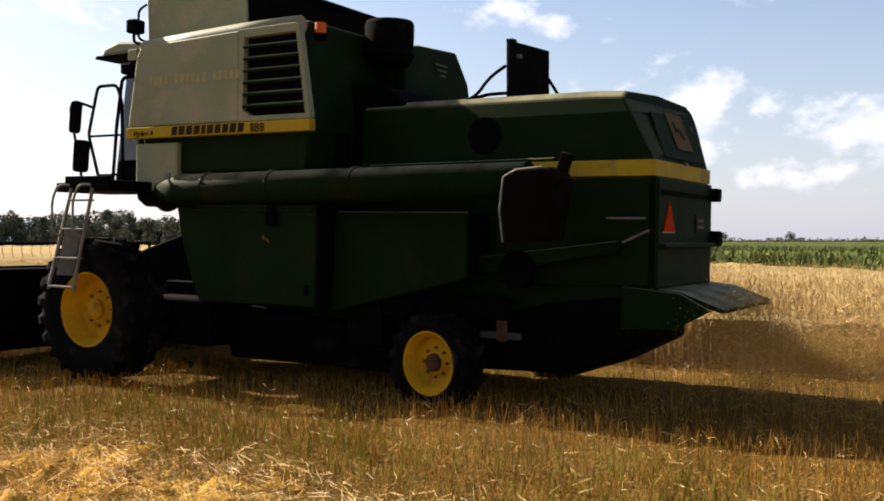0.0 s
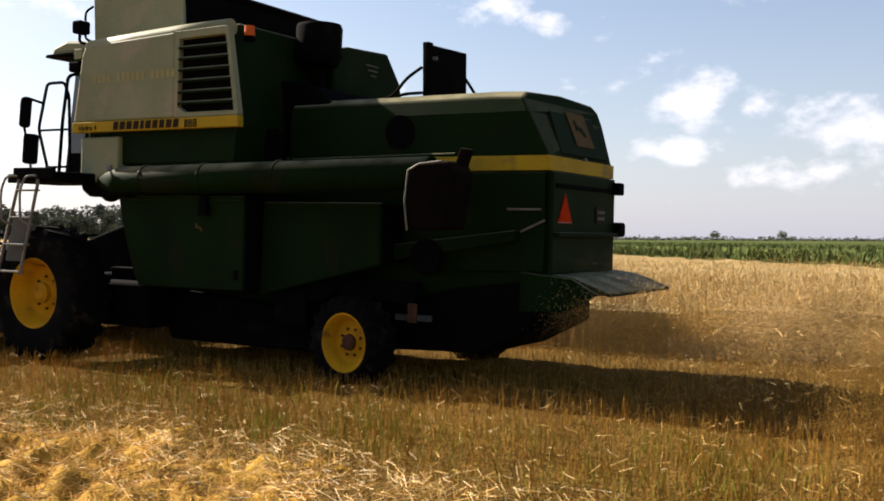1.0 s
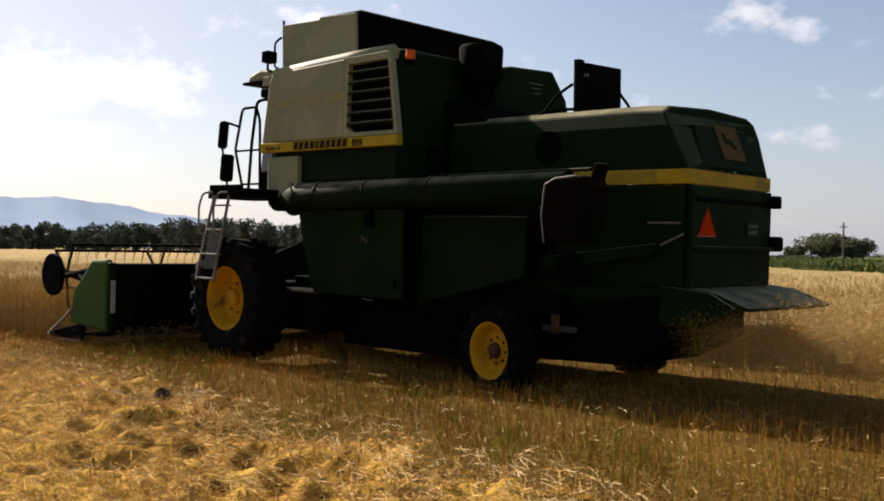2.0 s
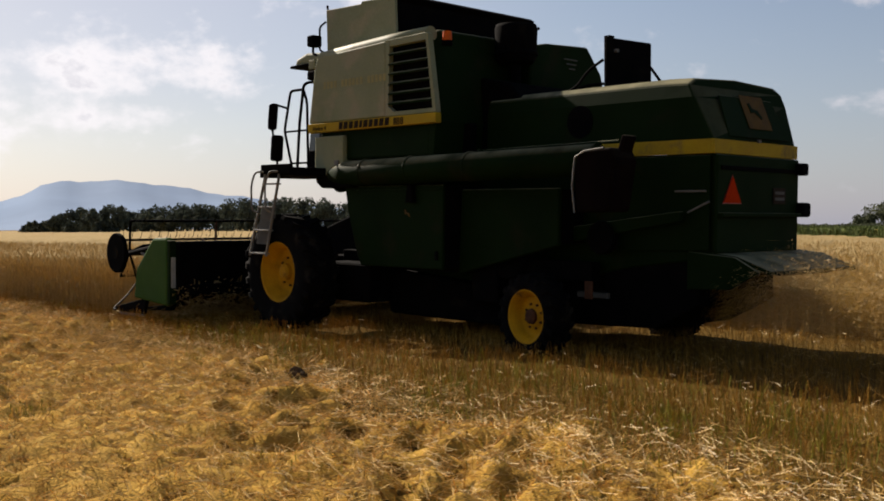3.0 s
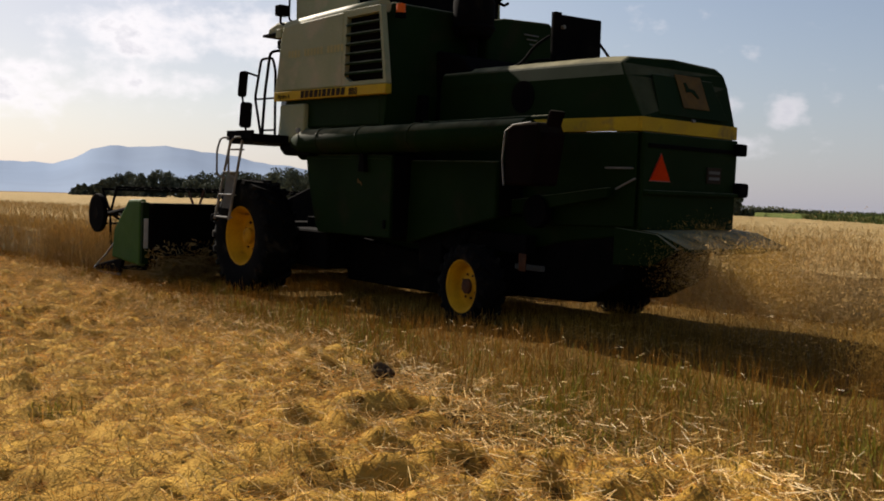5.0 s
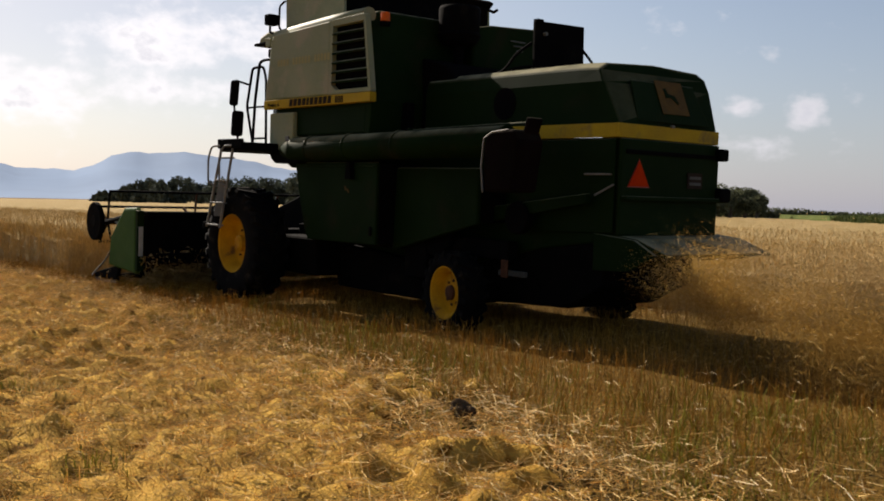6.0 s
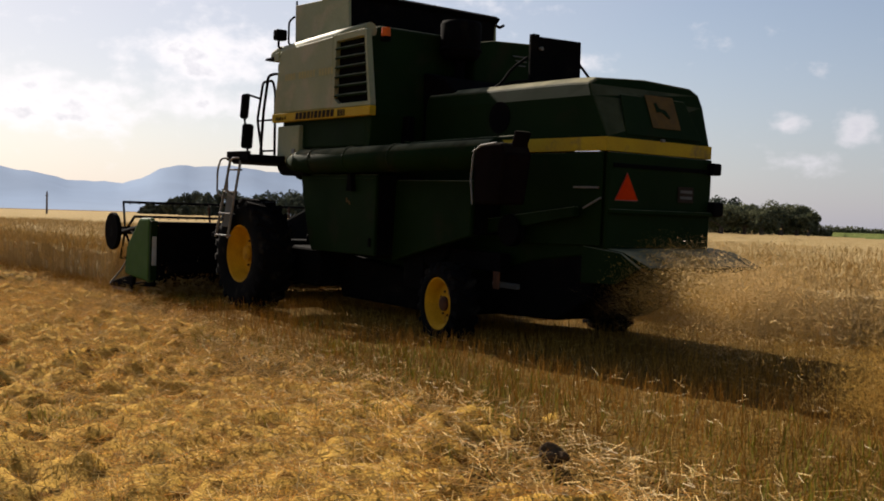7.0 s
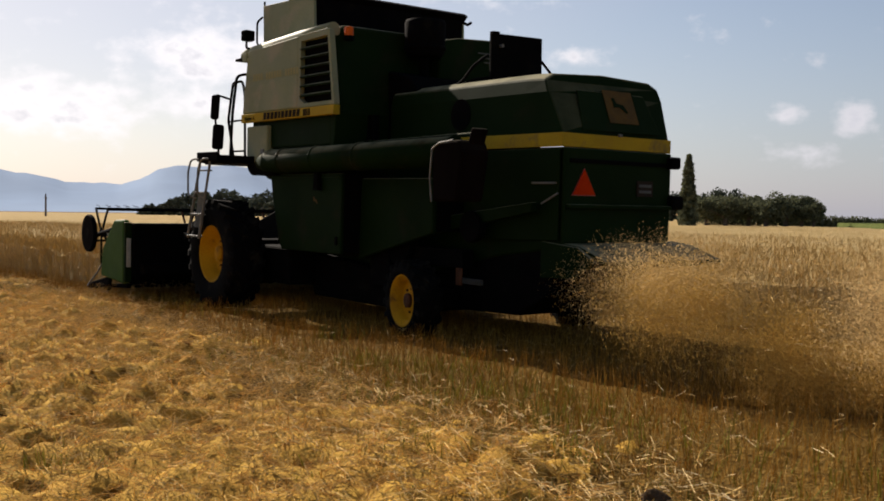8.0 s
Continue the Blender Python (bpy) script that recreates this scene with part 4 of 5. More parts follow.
def build_upper():
    H = harvester
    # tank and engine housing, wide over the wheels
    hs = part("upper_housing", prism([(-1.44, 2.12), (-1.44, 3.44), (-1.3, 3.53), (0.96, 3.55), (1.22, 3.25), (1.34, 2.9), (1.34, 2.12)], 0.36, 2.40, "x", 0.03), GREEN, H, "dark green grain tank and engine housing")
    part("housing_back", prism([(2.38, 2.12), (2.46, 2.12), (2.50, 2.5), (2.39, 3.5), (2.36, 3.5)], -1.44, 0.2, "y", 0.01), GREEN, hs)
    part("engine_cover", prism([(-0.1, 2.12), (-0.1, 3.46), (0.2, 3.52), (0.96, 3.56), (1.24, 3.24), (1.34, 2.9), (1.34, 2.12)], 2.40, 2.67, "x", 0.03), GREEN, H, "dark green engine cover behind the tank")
    side = []
    for s in (-1,):
        y0, y1 = (-1.52, -1.445)
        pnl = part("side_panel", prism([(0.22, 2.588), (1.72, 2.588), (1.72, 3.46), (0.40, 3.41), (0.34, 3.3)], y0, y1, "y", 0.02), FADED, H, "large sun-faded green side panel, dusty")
        side.append(pnl)
        part("stripe", box(0.215, 2.59, y0 - 0.012, y1, 2.473, 2.583, 0.006), YELLOW, pnl, "yellow name stripe along the lower edge")
        # rounded top edge
        part("top_edge", tube([(0.38, s * 1.43, 3.395), (1.1, s * 1.43, 3.43), (1.70, s * 1.43, 3.455), (2.40, s * 1.43, 3.465)], 0.085, 14), FADED, pnl, smooth=True)
        # louvre box
        lv = part("louvre_box", prism([(1.72, 2.588), (1.77, 2.588), (1.79, 3.46), (1.72, 3.46)], y0, y1, "y", 0.004), FADED, H, "louvred engine grille in a faded green frame")
        part("frame_post", prism([(2.525, 2.63), (2.58, 2.63), (2.44, 3.46), (2.395, 3.46)], y0, y1, "y", 0.005), FADED, lv)
        part("frame_top", prism([(1.79, 3.38), (2.41, 3.39), (2.41, 3.47), (1.79, 3.46)], y0, y1, "y", 0.005), FADED, lv)
        part("frame_foot", prism([(1.77, 2.588), (2.58, 2.588), (2.58, 2.635), (1.87, 2.635), (1.77, 2.70)], y0, y1, "y", 0.004), FADED, lv)
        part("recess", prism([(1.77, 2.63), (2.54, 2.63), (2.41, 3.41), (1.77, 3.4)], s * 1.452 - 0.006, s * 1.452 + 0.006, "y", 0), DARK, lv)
        for k in range(6):
            z = 2.73 + 0.112 * k
            x1 = 2.535 - 0.155 * (z - 2.63)
            part("slat", prism([(s * 1.518, z - 0.018), (s * 1.524, z + 0.006), (s * 1.465, z + 0.03), (s * 1.460, z + 0.012)], 1.77, x1, "x", 0.002), GREEN, lv)
    # writing on the near stripe: the maker's name as plain bars
    y = -1.5355
    lettering("Hydro 4", 0.075, LETTER, side[0], (0.33, y, 2.495), (1, 0, 0), (0, 0, 1))
    x = 0.86
    for w in (0.07, 0.075, 0.075, 0.075, 0.05, 0.075, 0.07, 0.07, 0.075, 0.07):
        part("name_bar", on_plane(prism([(0, 0), (w, 0), (w + 0.012, 0.085), (0.012, 0.085)], 0, 0.003, "z", 0), (x, y, 2.487), (1, 0, 0), (0, 0, 1)), LETTER, side[0])
        x += w + 0.026
    lettering("1188", 0.115, LETTER, side[0], (1.89, y, 2.484), (1, 0, 0), (0, 0, 1))
    # ghost of older painted letters, no longer readable
    x = 0.53
    for k in range(17):
        if k not in (4, 11):
            part("ghost_bar", on_plane(box(0, 0.05, 0, 0.085, 0, 0.0015, 0), (x, -1.5215, 3.0), (1, 0, 0), (0, 0, 1)), GHOST, side[0])
        x += 0.072
    # grain tank extension with its dark rear wall
    ext = part("tank_extension", prism([(0.16, 3.45), (1.52, 3.48), (1.49, 4.05), (0.86, 4.08), (0.84, 4.05), (0.13, 4.07)], -1.19, -1.15, "y", 0.008), FADED, H, "faded green grain tank extension wall")
    part("far_wall", prism([(0.16, 3.45), (1.52, 3.48), (1.49, 4.05), (0.13, 4.05)], 1.15, 1.19, "y", 0.008), FADED, ext)
    part("rear_wall", prism([(-1.15, 3.45), (1.15, 3.45), (1.15, 4.05), (-1.15, 4.05)], 1.47, 1.51, "x", 0.008), DARK, ext, "dark rear wall of the tank")
    part("front_wall", prism([(-1.15, 3.42), (1.15, 3.42), (1.15, 4.04), (-1.15, 4.04)], 0.14, 0.18, "x", 0.008), FADED, ext)
    part("tank_tarp", prism([(0.3, 3.95), (1.5, 3.98), (1.58, 4.05), (1.5, 4.09), (0.85, 4.1)], -1.13, 1.2, "y", 0.02), DARK, ext)
    part("seal", tube([(0.16, -1.2, 3.49), (0.6, -1.215, 3.52), (1.1, -1.2, 3.53), (1.53, -1.2, 3.56)], 0.022, 8), DARK, ext)
    for x in (0.55, 0.9, 1.3):
        part("clip", box(x, x + 0.035, -1.235, -1.2, 3.53, 3.575, 0.006), STEEL, ext)
    part("grab_loop", tube(rounded([(0.14, -1.2, 3.52), (0.06, -1.24, 3.56), (0.06, -1.24, 3.86), (0.14, -1.2, 3.92)], 0.06), 0.014, 8), DARK, ext)
    part("aerial_bolt", tube([(0.14, -1.17, 4.06), (0.13, -1.17, 4.13)], 0.014, 8), DARK, ext)
    # work light at the front upper corner
    wl = part("work_light", box(0.22, 0.35, -1.56, -1.41, 3.55, 3.69, 0.02), DARK, H, "small dark square work light on a bracket")
    part("bracket", tube(rounded([(0.28, -1.5, 3.56), (0.29, -1.51, 3.46), (0.42, -1.45, 3.42)], 0.03), 0.016, 8), DARK, wl)
    part("bracket_plate", box(0.24, 0.36, -1.54, -1.52, 3.27, 3.38, 0.006), FADED, wl)
    # rear deck: pre-cleaner, beacon, exhaust and pipes
    ac = part("air_cleaner", moved(lathe([(0.0, 3.22), (0.2, 3.24), (0.24, 3.3), (0.25, 3.64), (0.235, 3.68), (0.0, 3.70)], 32, "z"), 2.6, -0.27, 0.0), DARK, H, "dark round engine air pre-cleaner", smooth=True)
    part("collar", moved(lathe([(0.245, 3.32), (0.258, 3.33), (0.258, 3.36), (0.245, 3.37)], 32, "z"), 2.6, -0.27, 0), DARK, ac)
    part("stack_pipe", moved(lathe([(0.06, 2.5), (0.06, 3.24)], 16, "z"), 2.6, -0.27, 0), DARK, ac)
    bc = part("beacon", moved(lathe([(0.055, 0.02), (0.05, 0.13), (0.0, 0.14)], 20, "z"), 2.52, -1.3, 3.36), BEACON, H, "small orange lamp lens")
    part("base", moved(lathe([(0.06, -0.02), (0.06, 0.03), (0, 0.03)], 20, "z"), 2.52, -1.3, 3.36), DARK, bc)
    part("tank_knob", tube([(1.5, 1.17, 3.97), (1.58, 1.18, 3.93), (1.66, 1.18, 3.95)], 0.02, 8), DARK, H)
    for k in range(3):
        part("vent_slot", box(2.665, 2.685, 0.5 + 0.05 * k, 0.75 - 0.02 * k, 3.36 - 0.055 * k, 3.375 - 0.055 * k, 0.002), GREYP, H)
    part("engine_deck", prism([(2.44, 2.1), (3.3, 2.1), (3.3, 2.55), (2.9, 2.95), (2.44, 3.05)], -0.7, 1.05, "y", 0.03), DARK, H, "dark engine bay behind the housing")
    # front recess panel under the stripe, beside the cab
    part("battery_box", box(0.32, 0.9, -1.5, -1.0, 1.93, 2.42, 0.02), FADED, H, "light grey-green locker below the stripe")
    part("box_latch", box(0.74, 0.82, -1.515, -1.5, 2.06, 2.12, 0.005), STEEL, H)
    part("recess_wall", box(0.4, 2.6, -1.0, -0.9, 2.0, 2.5, 0.01), DARK, H)


def build_auger():
    H = harvester
    y, z = -1.43, 1.955
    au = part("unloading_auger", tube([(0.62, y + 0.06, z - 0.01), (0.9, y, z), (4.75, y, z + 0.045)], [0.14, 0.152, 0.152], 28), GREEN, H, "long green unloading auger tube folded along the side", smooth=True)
    for x in (1.28, 2.1, 3.05):
        part("tube_ring", moved(lathe([(0.153, -0.02), (0.163, -0.012), (0.163, 0.012), (0.153, 0.02)], 28, "x"), x, y, z + 0.012 * x - 0.008), GREEN, au)
    part("top_rod", tube([(3.1, y + 0.13, 2.15), (4.95, y + 0.05, 2.17)], 0.012, 8), GREEN, au)
    part("lug", box(3.05, 3.1, y + 0.08, y + 0.14, 2.06, 2.17, 0.004), GREEN, au)
    part("spout", prism([(4.64, 2.08), (5.02, 2.10), (5.08, 1.98), (5.0, 1.51), (4.62, 1.50), (4.59, 1.9)], y - 0.17, y + 0.17, "y", 0.03), BLACKRUB, au, "dark brown rubber unloading spout, worn pale at the edge")
    part("spout_lip", tube([(4.61, y - 0.17, 1.50), (4.58, y - 0.175, 1.75), (4.61, y - 0.175, 2.02), (4.72, y - 0.175, 2.075), (4.95, y - 0.175, 2.095)], 0.009, 8), STEEL, au)
    part("flange", on_plane(box(-0.09, 0.09, -0.12, 0.12, -0.022, 0.022, 0.012), (5.03, y + 0.05, 2.10), (0, 1, 0), (0.35, 0, 1)), BLACKRUB, au, "flat brown end flange")
    part("elbow", tube(rounded([(0.66, y + 0.06, z), (0.5, y + 0.14, z), (0.42, y + 0.3, z - 0.1)], 0.1), 0.14, 20), GREEN, au, smooth=True)
    part("tube_support", prism([(2.0, 1.6), (2.12, 1.6), (2.09, 1.83), (2.03, 1.83)], y - 0.02, y + 0.12, "y", 0.006), DARK, H)


def build_cab():
    H = harvester
    cab = part("cab", prism([(-0.6, 2.0), (0.12, 2.0), (0.14, 3.32), (-0.42, 3.32)], -0.98, 0.98, "y", 0.04), DARK, H, "dark operator cab with tinted glass")
    part("side_window", prism([(-0.5, 2.3), (0.02, 2.3), (0.08, 3.2), (-0.38, 3.2)], -1.0, -0.985, "y", 0.004), GLASS, cab)
    part("windscreen", on_plane(box(-0.88, 0.88, 0, 1.1, 0, 0.012, 0.004), (-0.585, 0, 2.15), (0, -1, 0), (0.14, 0, 1)), GLASS, cab)
    part("roof", prism([(-0.56, 3.42), (0.12, 3.44), (0.12, 3.54), (-0.3, 3.57), (-0.52, 3.51)], -1.2, 1.2, "y", 0.03), FADED, cab, "faded green cab roof with overhanging visor")
    part("visor", prism([(-0.62, 3.39), (0.12, 3.39), (0.12, 3.435), (-0.6, 3.425)], -1.24, 1.24, "y", 0.01), DARK, cab)
    part("corner_post", tube([(0.16, -1.28, 2.1), (0.26, -1.28, 3.36)], 0.045, 10), DARK, cab)
    part("roof_lamp", box(-0.2, -0.02, -1.26, -1.1, 3.2, 3.32, 0.025), DARK, cab)
    part("lamp_arm", tube([(-0.18, -1.2, 3.35), (-0.12, -1.2, 3.28), (0.05, -1.18, 3.26)], 0.014, 8), DARK, cab)
    # platform, ladder and handrails
    pl = part("platform", prism([(-0.12, -1.98), (0.5, -1.98), (0.55, -1.5), (1.0, -1.45), (1.0, -0.9), (-0.75, -0.9), (-0.75, -1.62), (-0.12, -1.65)], 1.93, 2.03, "z", 0.01), DARK, H, "dark chequered steel access platform")
    part("platform_edge", box(-0.14, 0.5, -2.0, -1.96, 1.95, 2.07, 0.008), DARK, pl)
    part("step_tank", prism([(0.32, 1.93), (1.05, 1.93), (1.05, 1.78), (0.45, 1.78), (0.34, 1.85)], -1.5, -0.9, "y", 0.03), DARK, pl)
    part("support_strut", tube([(0.95, -1.1, 1.8), (0.62, -1.0, 1.35)], 0.03, 8), DARK, pl)
    lad = part("ladder", tube([(-0.06, -1.98, 2.0), (-0.07, -1.985, 1.89), (-0.34, -2.03, 0.93)], 0.018, 8), STEEL, H, "bare metal access ladder hanging from the platform")
    part("stile", tube([(0.25, -1.98, 2.0), (0.24, -1.985, 1.89), (0.03, -2.03, 0.93)], 0.018, 8), STEEL, lad)
    for k, zz in enumerate((0.96, 1.25, 1.54, 1.83)):
        t = (1.89 - zz) / 0.96
        x0, x1, yy = -0.07 - 0.27 * t, 0.24 - 0.21 * t, -1.985 - 0.045 * t
        part("rung", box(x0, x1, yy - 0.025, yy + 0.05, zz - 0.01, zz + 0.01, 0.004), STEEL, lad)
    part("foot_pad", box(-0.40, -0.34, -2.06, -1.98, 0.9, 0.99, 0.01), DARK, lad)
    part("back_plate", on_plane(box(0.02, 0.26, -0.3, 0.18, -0.005, 0.005, 0.002), (-0.28, -1.93, 1.36), (1, 0, 0), (0.26, 0, 1)), GREYP, lad)
    for x0 in (-0.07, 0.24):
        part("hand_loop", tube(rounded([(x0, -1.99, 1.98), (x0 - 0.1, -2.06, 1.98), (x0 - 0.16, -2.08, 1.82), (x0 - 0.15, -2.08, 1.5), (x0 - 0.08, -1.99, 1.46)], 0.07), 0.013, 8), STEEL, lad)
    part("front_rail", tube(rounded([(-0.39, -1.35, 2.05), (-0.57, -1.35, 2.56), (-0.43, -1.35, 3.07), (-0.14, -1.35, 3.07), (-0.06, -1.35, 2.9), (-0.03, -1.35, 2.05)], 0.06), 0.018, 10), DARK, H, "bent steel handrail loop on the platform")
    part("cross_bar", tube([(-0.56, -1.35, 2.54), (-0.05, -1.35, 2.54)], 0.013, 8), DARK, H)
    part("cross_bar", tube([(-0.41, -1.35, 2.12), (-0.03, -1.35, 2.12)], 0.013, 8), DARK, H)
    part("grab_rail", tube(rounded([(0.34, -1.43, 3.10), (0.25, -1.5, 3.12), (0.25, -1.62, 3.08), (0.22, -1.66, 2.6), (0.17, -1.66, 2.03)], 0.06), 0.019, 10), DARK, H, "bent steel grab rail fixed to the side panel")
    mr = part("mirror_arm", tube(rounded([(-0.46, -1.36, 2.84), (-0.56, -1.55, 2.90), (-0.61, -1.56, 2.82), (-0.53, -1.55, 2.45), (-0.42, -1.55, 2.03)], 0.04), 0.015, 8), DARK, H, "bent steel mirror arm with two mirrors")
    part("mirror", prism(rounded_rect(0.06, 0.17), -0.02, 0.02, "y", 0.006, ), DARK, mr).matrix_basis = pose(-0.5, -1.58, 2.72, 0, 4, 30)
    part("mirror", prism(rounded_rect(0.08, 0.17), -0.025, 0.025, "y", 0.006), DARK, mr).matrix_basis = pose(-0.42, -1.57, 2.31, 0, 3, 30)


def rounded_rect(a, b, r=0.04, n=4):
    out = []
    for cx, cy, s in ((a - r, b - r, 0), (r - a, b - r, 1), (r - a, r - b, 2), (a - r, r - b, 3)):
        out += [(cx + r * math.cos((s + k / n) * math.pi / 2), cy + r * math.sin((s + k / n) * math.pi / 2)) for k in range(n + 1)]
    return out


def build_header():
    H = harvester
    y0, y1 = -2.24, 2.3
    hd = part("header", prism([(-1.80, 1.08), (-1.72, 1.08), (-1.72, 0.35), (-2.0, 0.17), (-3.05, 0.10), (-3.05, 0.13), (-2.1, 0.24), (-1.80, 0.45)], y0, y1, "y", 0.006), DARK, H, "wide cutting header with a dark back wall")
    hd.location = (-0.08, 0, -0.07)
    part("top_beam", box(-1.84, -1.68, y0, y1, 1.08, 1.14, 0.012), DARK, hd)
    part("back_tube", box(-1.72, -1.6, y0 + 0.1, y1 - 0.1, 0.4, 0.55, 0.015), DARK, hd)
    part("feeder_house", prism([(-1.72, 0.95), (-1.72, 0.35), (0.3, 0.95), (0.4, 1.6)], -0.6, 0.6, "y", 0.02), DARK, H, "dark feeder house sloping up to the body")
    for s, yy in ((-1, y0), (1, y1)):
        a, b = sorted((yy, yy + s * 0.10))
        sh = part("end_shield", prism([(-1.86, 1.19), (-2.28, 1.17), (-2.78, 0.72), (-2.86, 0.30), (-1.86, 0.24)], a, b, "y", 0.035), LIME, hd, "bright green end shield")
        part("divider", prism([(-2.5, 0.32), (-3.35, 0.16), (-3.6, 0.06), (-2.6, 0.08)], a + 0.02, b - 0.02, "y", 0.01), DARK, sh)
        part("skid", tube([(-3.58, yy + s * 0.05, 0.09), (-3.3, yy + s * 0.06, 0.03), (-2.6, yy + s * 0.06, 0.06)], 0.02, 8), STEEL, sh)
        part("divider_rod", tube([(-2.85, yy + s * 0.05, 0.52), (-3.15, yy + s * 0.05, 0.32), (-3.6, yy + s * 0.05, 0.09)], 0.014, 8), STEEL, sh)
        part("shield_back", box(-1.86, -1.78, a, b, 0.28, 1.15, 0.01), GREEN, sh)
        part("reflector", box(-1.79, -1.76, a + 0.02, b - 0.02, 0.5, 0.92, 0.004), WHITEP, sh, "white reflector strip")
        part("reel_arm", tube([(-1.9, yy + s * 0.02, 1.12), (-2.5, yy + s * 0.03, 1.02), (-3.3, yy + s * 0.03, 0.90)], 0.035, 10), DARK, hd)
        part("lift_strut", tube([(-2.1, yy + s * 0.03, 0.6), (-2.75, yy + s * 0.03, 0.97)], 0.022, 8), STEEL, hd)
    # intake auger with its flight
    bm = lathe([(0, y0 + 0.05), (0.17, y0 + 0.05), (0.17, y1 - 0.05), (0, y1 - 0.05)], 24)
    turns, n = 9, 200
    prev = None
    for k in range(n + 1):
        a, yy = k / n * turns * math.tau, y0 + 0.06 + (y1 - y0 - 0.12) * k / n
        cur = [bm.verts.new((r * math.cos(a), yy + d, r * math.sin(a))) for r, d in ((0.165, 0), (0.28, 0), (0.28, 0.008), (0.165, 0.008))]
        if prev:
            for i in range(4):
                bm.faces.new((prev[i], prev[(i + 1) % 4], cur[(i + 1) % 4], cur[i]))
        prev = cur
    part("intake_auger", moved(bm, -2.25, 0, 0.53), DARK, hd)
    # knife fingers
    for k in range(45):
        yy = y0 + 0.08 + k * (y1 - y0 - 0.16) / 44
        part("finger", tube([(-3.04, yy, 0.12), (-3.16, yy, 0.115)], [0.012, 0.003], 5), STEEL, hd)


def build_reel():
    """Five-bar pick-up reel that turns on its shaft."""
    reel = new("reel")
    reel.parent, reel.location = harvester, (-3.43, 0.03, 0.86)
    tagged(reel, "pick-up reel with tine bars and end discs")
    y0, y1, R = -2.22, 2.22, 0.47
    part("shaft", tube([(0, y0, 0), (0, y1, 0)], 0.05, 12), DARK, reel)
    for k in range(5):
        a = k * math.tau / 5 + 0.35
        x, z = R * math.cos(a), R * math.sin(a)
        bar = part("tine_bar", tube([(x, y0 + 0.02, z), (x, y1 - 0.02, z)], 0.02, 8), DARK, reel)
        bm = None
        for j in range(30):
            yy = y0 + 0.1 + j * 0.148
            bm = tube([(x, yy, z), (x - 0.02, yy, z - 0.1), (x + 0.02, yy, z - 0.2)], [0.006, 0.005, 0.003], 4, bm)
        tagged(part("tines", bm, DARK, bar), kind="stuff")
        for yy in (y0 + 0.03, -0.75, 0.75, y1 - 0.03):
            part("spoke", box(-0.02, 0.02, -0.012, 0.012, 0.03, R, 0.004), RUST if abs(yy) < 1 else DARK, reel).matrix_basis = pose(0, yy, 0, 0, 90 - math.degrees(a), 0)
    for yy, r in ((y0 - 0.16, 0.285), (y1 + 0.16, 0.285)):
        s = -1 if yy < 0 else 1
        d = part("drive_disc", moved(lathe([(0.0, -0.035), (0.09, -0.04), (0.1, -0.02), (0.24, -0.02), (0.26, -0.035), (r, -0.03), (r, 0.03), (0.26, 0.035), (0.0, 0.03)], 40), 0, yy, 0), RUBBER, reel, "dark round reel drive disc", smooth=True)
        part("disc_rim", moved(lathe([(r, -0.034), (r + 0.008, -0.02), (r + 0.008, 0.02), (r, 0.034)], 40), 0, yy, 0), DARK, d)
    return reel


build_body()
build_upper()
build_auger()
build_cab()
build_header()
REEL = build_reel()
WHEELS = [
    (build_wheel("front_wheel", (0, -1.63, 0.725), 0.74, 0.48, 0.372, 22, 0.034, -1, "large front drive wheel with yellow rim"), 0.725),
    (build_wheel("front_wheel", (0, 1.63, 0.725), 0.74, 0.48, 0.372, 22, 0.034, 1, "large front drive wheel with yellow rim"), 0.725),
    (build_wheel("rear_wheel", (3.79, -1.22, 0.432), 0.45, 0.30, 0.272, 18, 0.02, -1, "small rear steering wheel with bright yellow rim"), 0.43),
    (build_wheel("rear_wheel", (3.79, 1.22, 0.432), 0.45, 0.30, 0.272, 18, 0.02, 1, "small rear steering wheel with bright yellow rim"), 0.43),
]


# ---- what the header takes in, and what the spreader throws out ----
STRIP = 0.4
HEADER_KNIFE = -3.05


def build_strips():
    """Cross strips of standing wheat ahead of the knife; each is tipped into the header as it is reached."""
    made, meshes = [], []
    for k in range(3):
        n = 470
        x, y = rng.uniform(-STRIP / 2, STRIP / 2, n), np.concatenate([rng.uniform(CROP_Y0, -0.9, n // 2), rng.uniform(-0.9, CROP_Y1, n - n // 2)])
        v, f = crop(x, y)
        ob = soup("wheat_swath", v, f, WHEAT, label="ripe wheat standing before the knife", category="wheat")
        made.append(ob)
        meshes.append(ob.data)
    out = []
    x = HEADER_KNIFE - STRIP / 2
    k = 0
    while x > CUT_AT_END - 0.1:
        if k < 3:
            ob = made[k]
        else:
            ob = new("wheat_swath", meshes[k % 3])
            tagged(ob, "ripe wheat standing before the knife", "wheat", kind="stuff")
        ob.location = (x, 0, 0)
        out.append((ob, x))
        x -= STRIP
        k += 1
    return out


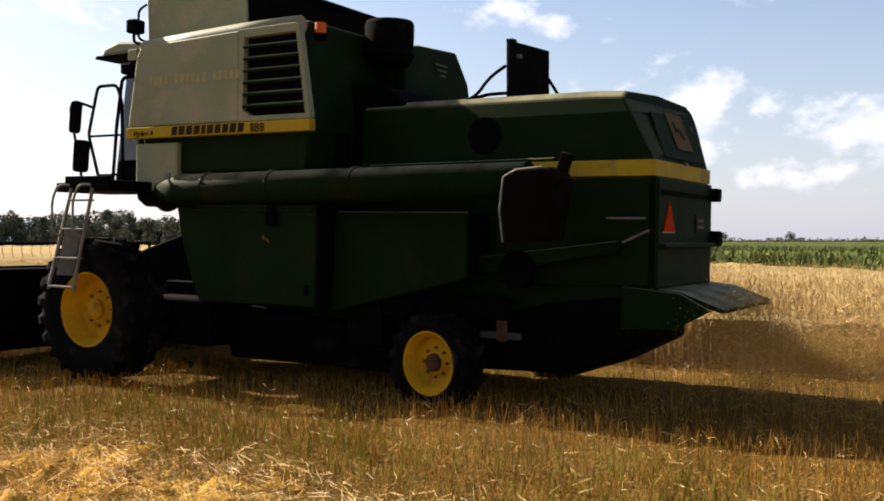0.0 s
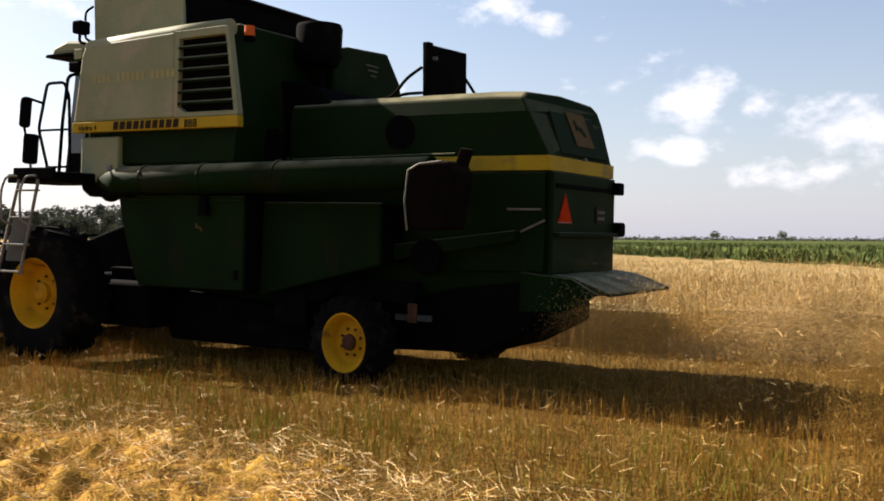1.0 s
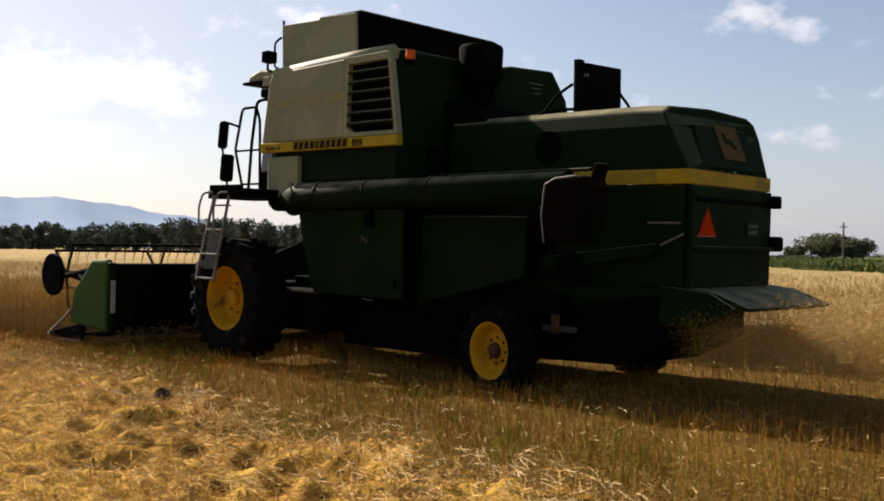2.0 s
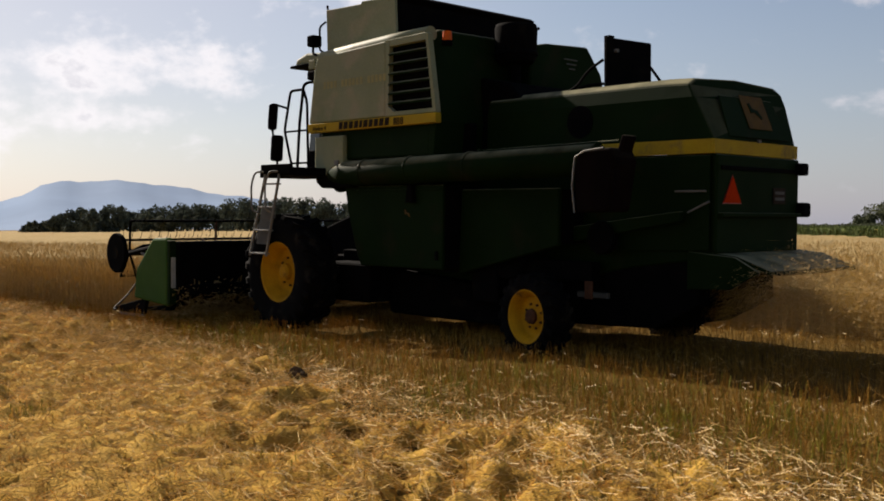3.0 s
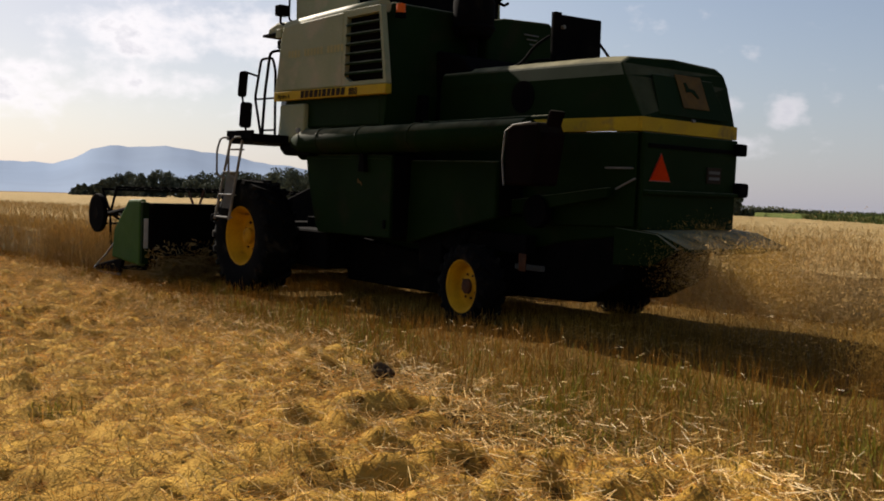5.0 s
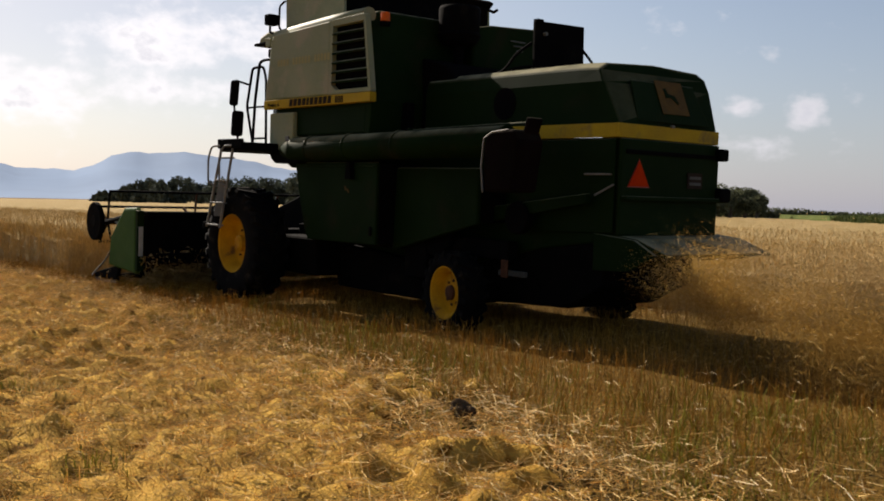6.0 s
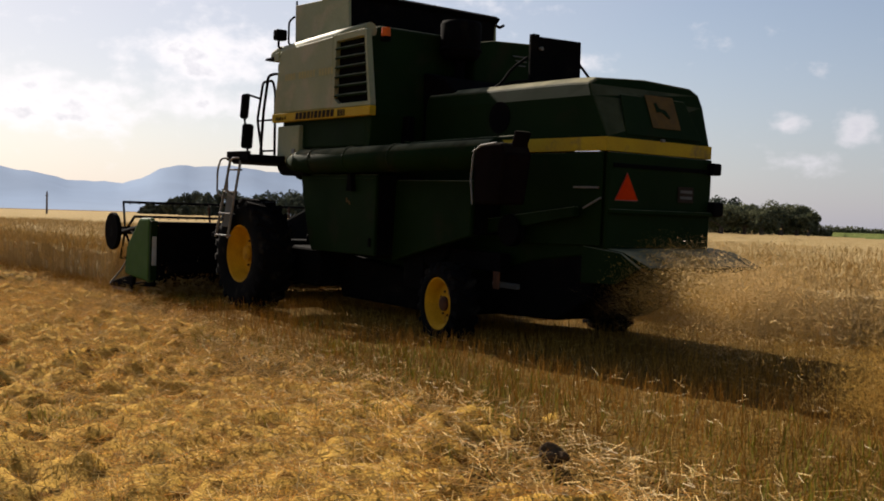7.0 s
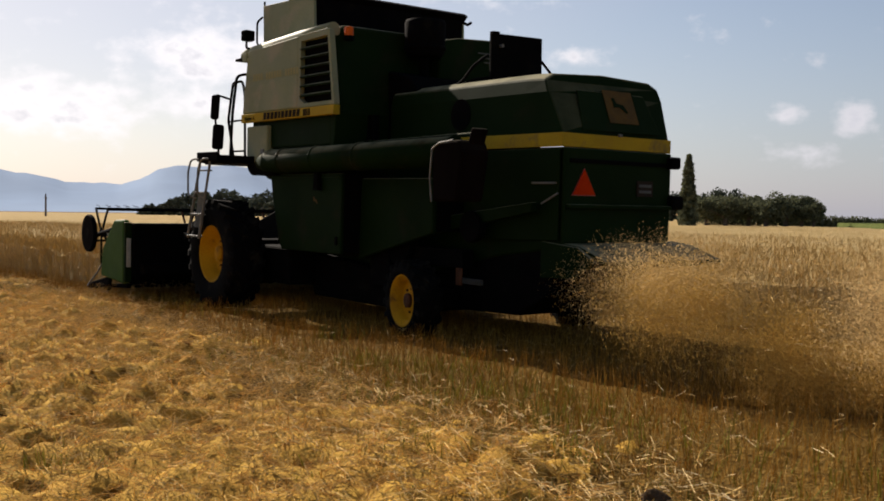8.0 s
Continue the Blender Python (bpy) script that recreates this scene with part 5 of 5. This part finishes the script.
def build_chaff():
    """Bursts of straw and puffs of chaff, carried in the machine until they leave the spreader, then blown back to drift and settle."""
    straw, puffs, straw_meshes, puff_meshes = [], [], [], []
    for k in range(4):
        n = 220
        p = np.tanh(rng.normal(0, 0.6, (n, 3))) * (0.75, 0.62, 0.4)
        big = lying(p[:, 0], p[:, 1], p[:, 2], rng.uniform(0.03, 0.11, n), rng.uniform(0.0015, 0.003, n), rng.normal(0, 0.8, n))
        straw.append(soup("flying_straw", *big, STRAW, label="burst of chopped straw thrown from the spreader", category="straw"))
        straw_meshes.append(straw[-1].data)
    for k in range(6):
        # a ragged puff: a few wisps round one middle; every second one heavier chaff, the others finer dust
        n = 44000
        heavy = k % 2 == 0
        mid, wide = rng.normal(0, 1, (9, 3)) * ((0.3, 0.26, 0.14) if heavy else (0.5, 0.3, 0.17)), rng.uniform(0.09, 0.24, 9) if heavy else rng.uniform(0.15, 0.36, 9)
        pick = rng.integers(0, 9, n)
        p = mid[pick] + rng.normal(0, 1, (n, 3)) * wide[pick][:, None] * (1.1, 0.8, 0.7)
        room = np.array((1.3, 0.7, 0.6))
        p = p[(np.abs(p / room) ** 2).sum(1) < rng.uniform(0.25, 1.0, n)]
        n = len(p)
        tri = rng.normal(0, 1, (n, 3, 3)) * rng.uniform(0.0018, 0.0046, (n, 1, 1))
        puffs.append(soup("flying_chaff", (p[:, None] + tri).reshape(-1, 3), np.arange(3 * n).reshape(n, 3), CHOPPED if heavy else DUST, label="golden chaff falling behind the spreader" if heavy else "pale dust drifting behind the spreader", category="chaff"))
        puff_meshes.append(puffs[-1].data)
    for k in range(4, 46):
        straw.append(tagged(new("flying_straw", straw_meshes[k % 4]), "burst of chopped straw thrown from the spreader", "straw", kind="stuff"))
    for k in range(6, 60):
        puffs.append(tagged(new("flying_chaff", puff_meshes[k % 6]), "pale dust drifting behind the spreader" if k % 2 else "golden chaff falling behind the spreader", "chaff", kind="stuff"))
    return straw, puffs


STRIPS = build_strips()
CHAFF = build_chaff()


def motions():
    ticks = [k * 0.25 for k in range(33)]
    walk(harvester, [(t, pose(-SPEED * t, 0, 0.0384, 0, 1.16, 0)) for t in (0.0, 8.0)])  # nose a little up
    for curve in harvester.animation_data.action.layers[0].strips[0].channelbag(harvester.animation_data.action_slot).fcurves:
        for key in curve.keyframe_points:
            key.interpolation = "LINEAR"
    for wheel, r in WHEELS:
        at = wheel.location.copy()
        steer = -8.0 if r < 0.6 else 0.0
        walk(wheel, [(t, pose(*at, 0, -math.degrees(SPEED * t / r), steer)) for t in ticks])
    at = REEL.location.copy()
    walk(REEL, [(t, pose(*at, 0, -math.degrees(2.9 * t), 0)) for t in ticks])
    for ob, x in STRIPS:
        tc = (HEADER_KNIFE - x) / SPEED          # the knife passes under the strip
        rows = [(0.0, pose(x, 0, 0)), (max(0.05, tc - 0.15), pose(x, 0, 0))]
        for dt, dx, dz, tip in ((0.2, 0.1, 0.14, 35), (0.55, 0.25, 0.24, 75), (0.9, 0.35, 0.3, 86)):
            t = tc + dt
            if t < 7.95 and t > rows[-1][0]:
                rows.append((t, pose(HEADER_KNIFE + dx - SPEED * t, 0, dz, 0, tip, 0)))
        if len(rows) > 2 or tc < 7:
            dx, dz, tip = (0.35, 0.3, 86)
            rows.append((8.0, pose(HEADER_KNIFE + dx - SPEED * 8.0, 0, dz, 0, tip, 0)))
        else:
            rows.append((8.0, pose(x, 0, 0)))
        walk(ob, rows)
    rand = random.Random(5)
    for dusty, bursts in enumerate(CHAFF):
        first = -3.6 if dusty else -2.0
        for k, ob in enumerate(bursts):
            t0 = first + k * (8.0 - first) / len(bursts)
            side, reach, lift, turn = (rand.uniform(-1.65, -0.85) if k % 5 else rand.uniform(-0.6, 1.3)), rand.uniform(0.7, 1.35), rand.uniform(0.7, 1.25), rand.uniform(-40, 40)

            def at(t):
                u = t - t0
                if u < 0:      # still inside the machine
                    return pose(3.1 - SPEED * t, 0.0, 1.5, 0, 0, turn * 0.1)
                ease = 1 - math.exp(-1.4 * u)
                out = -0.15 + side * (1 - math.exp(-3.2 * u))
                if dusty and k % 2:      # fine dust
                    z = max(-0.5, 0.62 + lift * (0.36 * u - 0.14 * u * u) - 0.06 * u)
                    return pose(6.1 - SPEED * t0 + reach * 2.1 * ease, out, z, 0, 0, turn * ease)
                if dusty:                # heavier chaff
                    z = 0.68 + 0.2 * lift * u - 0.45 * u * u if u < 1.1 else max(-0.5, 0.136 + 0.22 * lift - 0.3 * (u - 1.1))
                    return pose(5.95 - SPEED * t0 + reach * 1.7 * ease, out, z, 0, 0, turn * ease)
                z = max(0.02, 0.78 + 0.5 * u * lift - 1.25 * u * u)
                return pose(6.4 - SPEED * t0 + reach * 2.3 * ease, out * 1.1, z, 10 * ease, -12 * ease, turn * ease)
            times = {0.0, 8.0} | {t for t in [t0 - 0.12] + [t0 + d for d in (0.0, 0.15, 0.35, 0.6, 0.9, 1.3, 1.8, 2.4, 3.0, 3.6, 4.3)] if 0.03 < t < 7.97}
            walk(ob, [(t, at(t)) for t in sorted(times)])


motions()
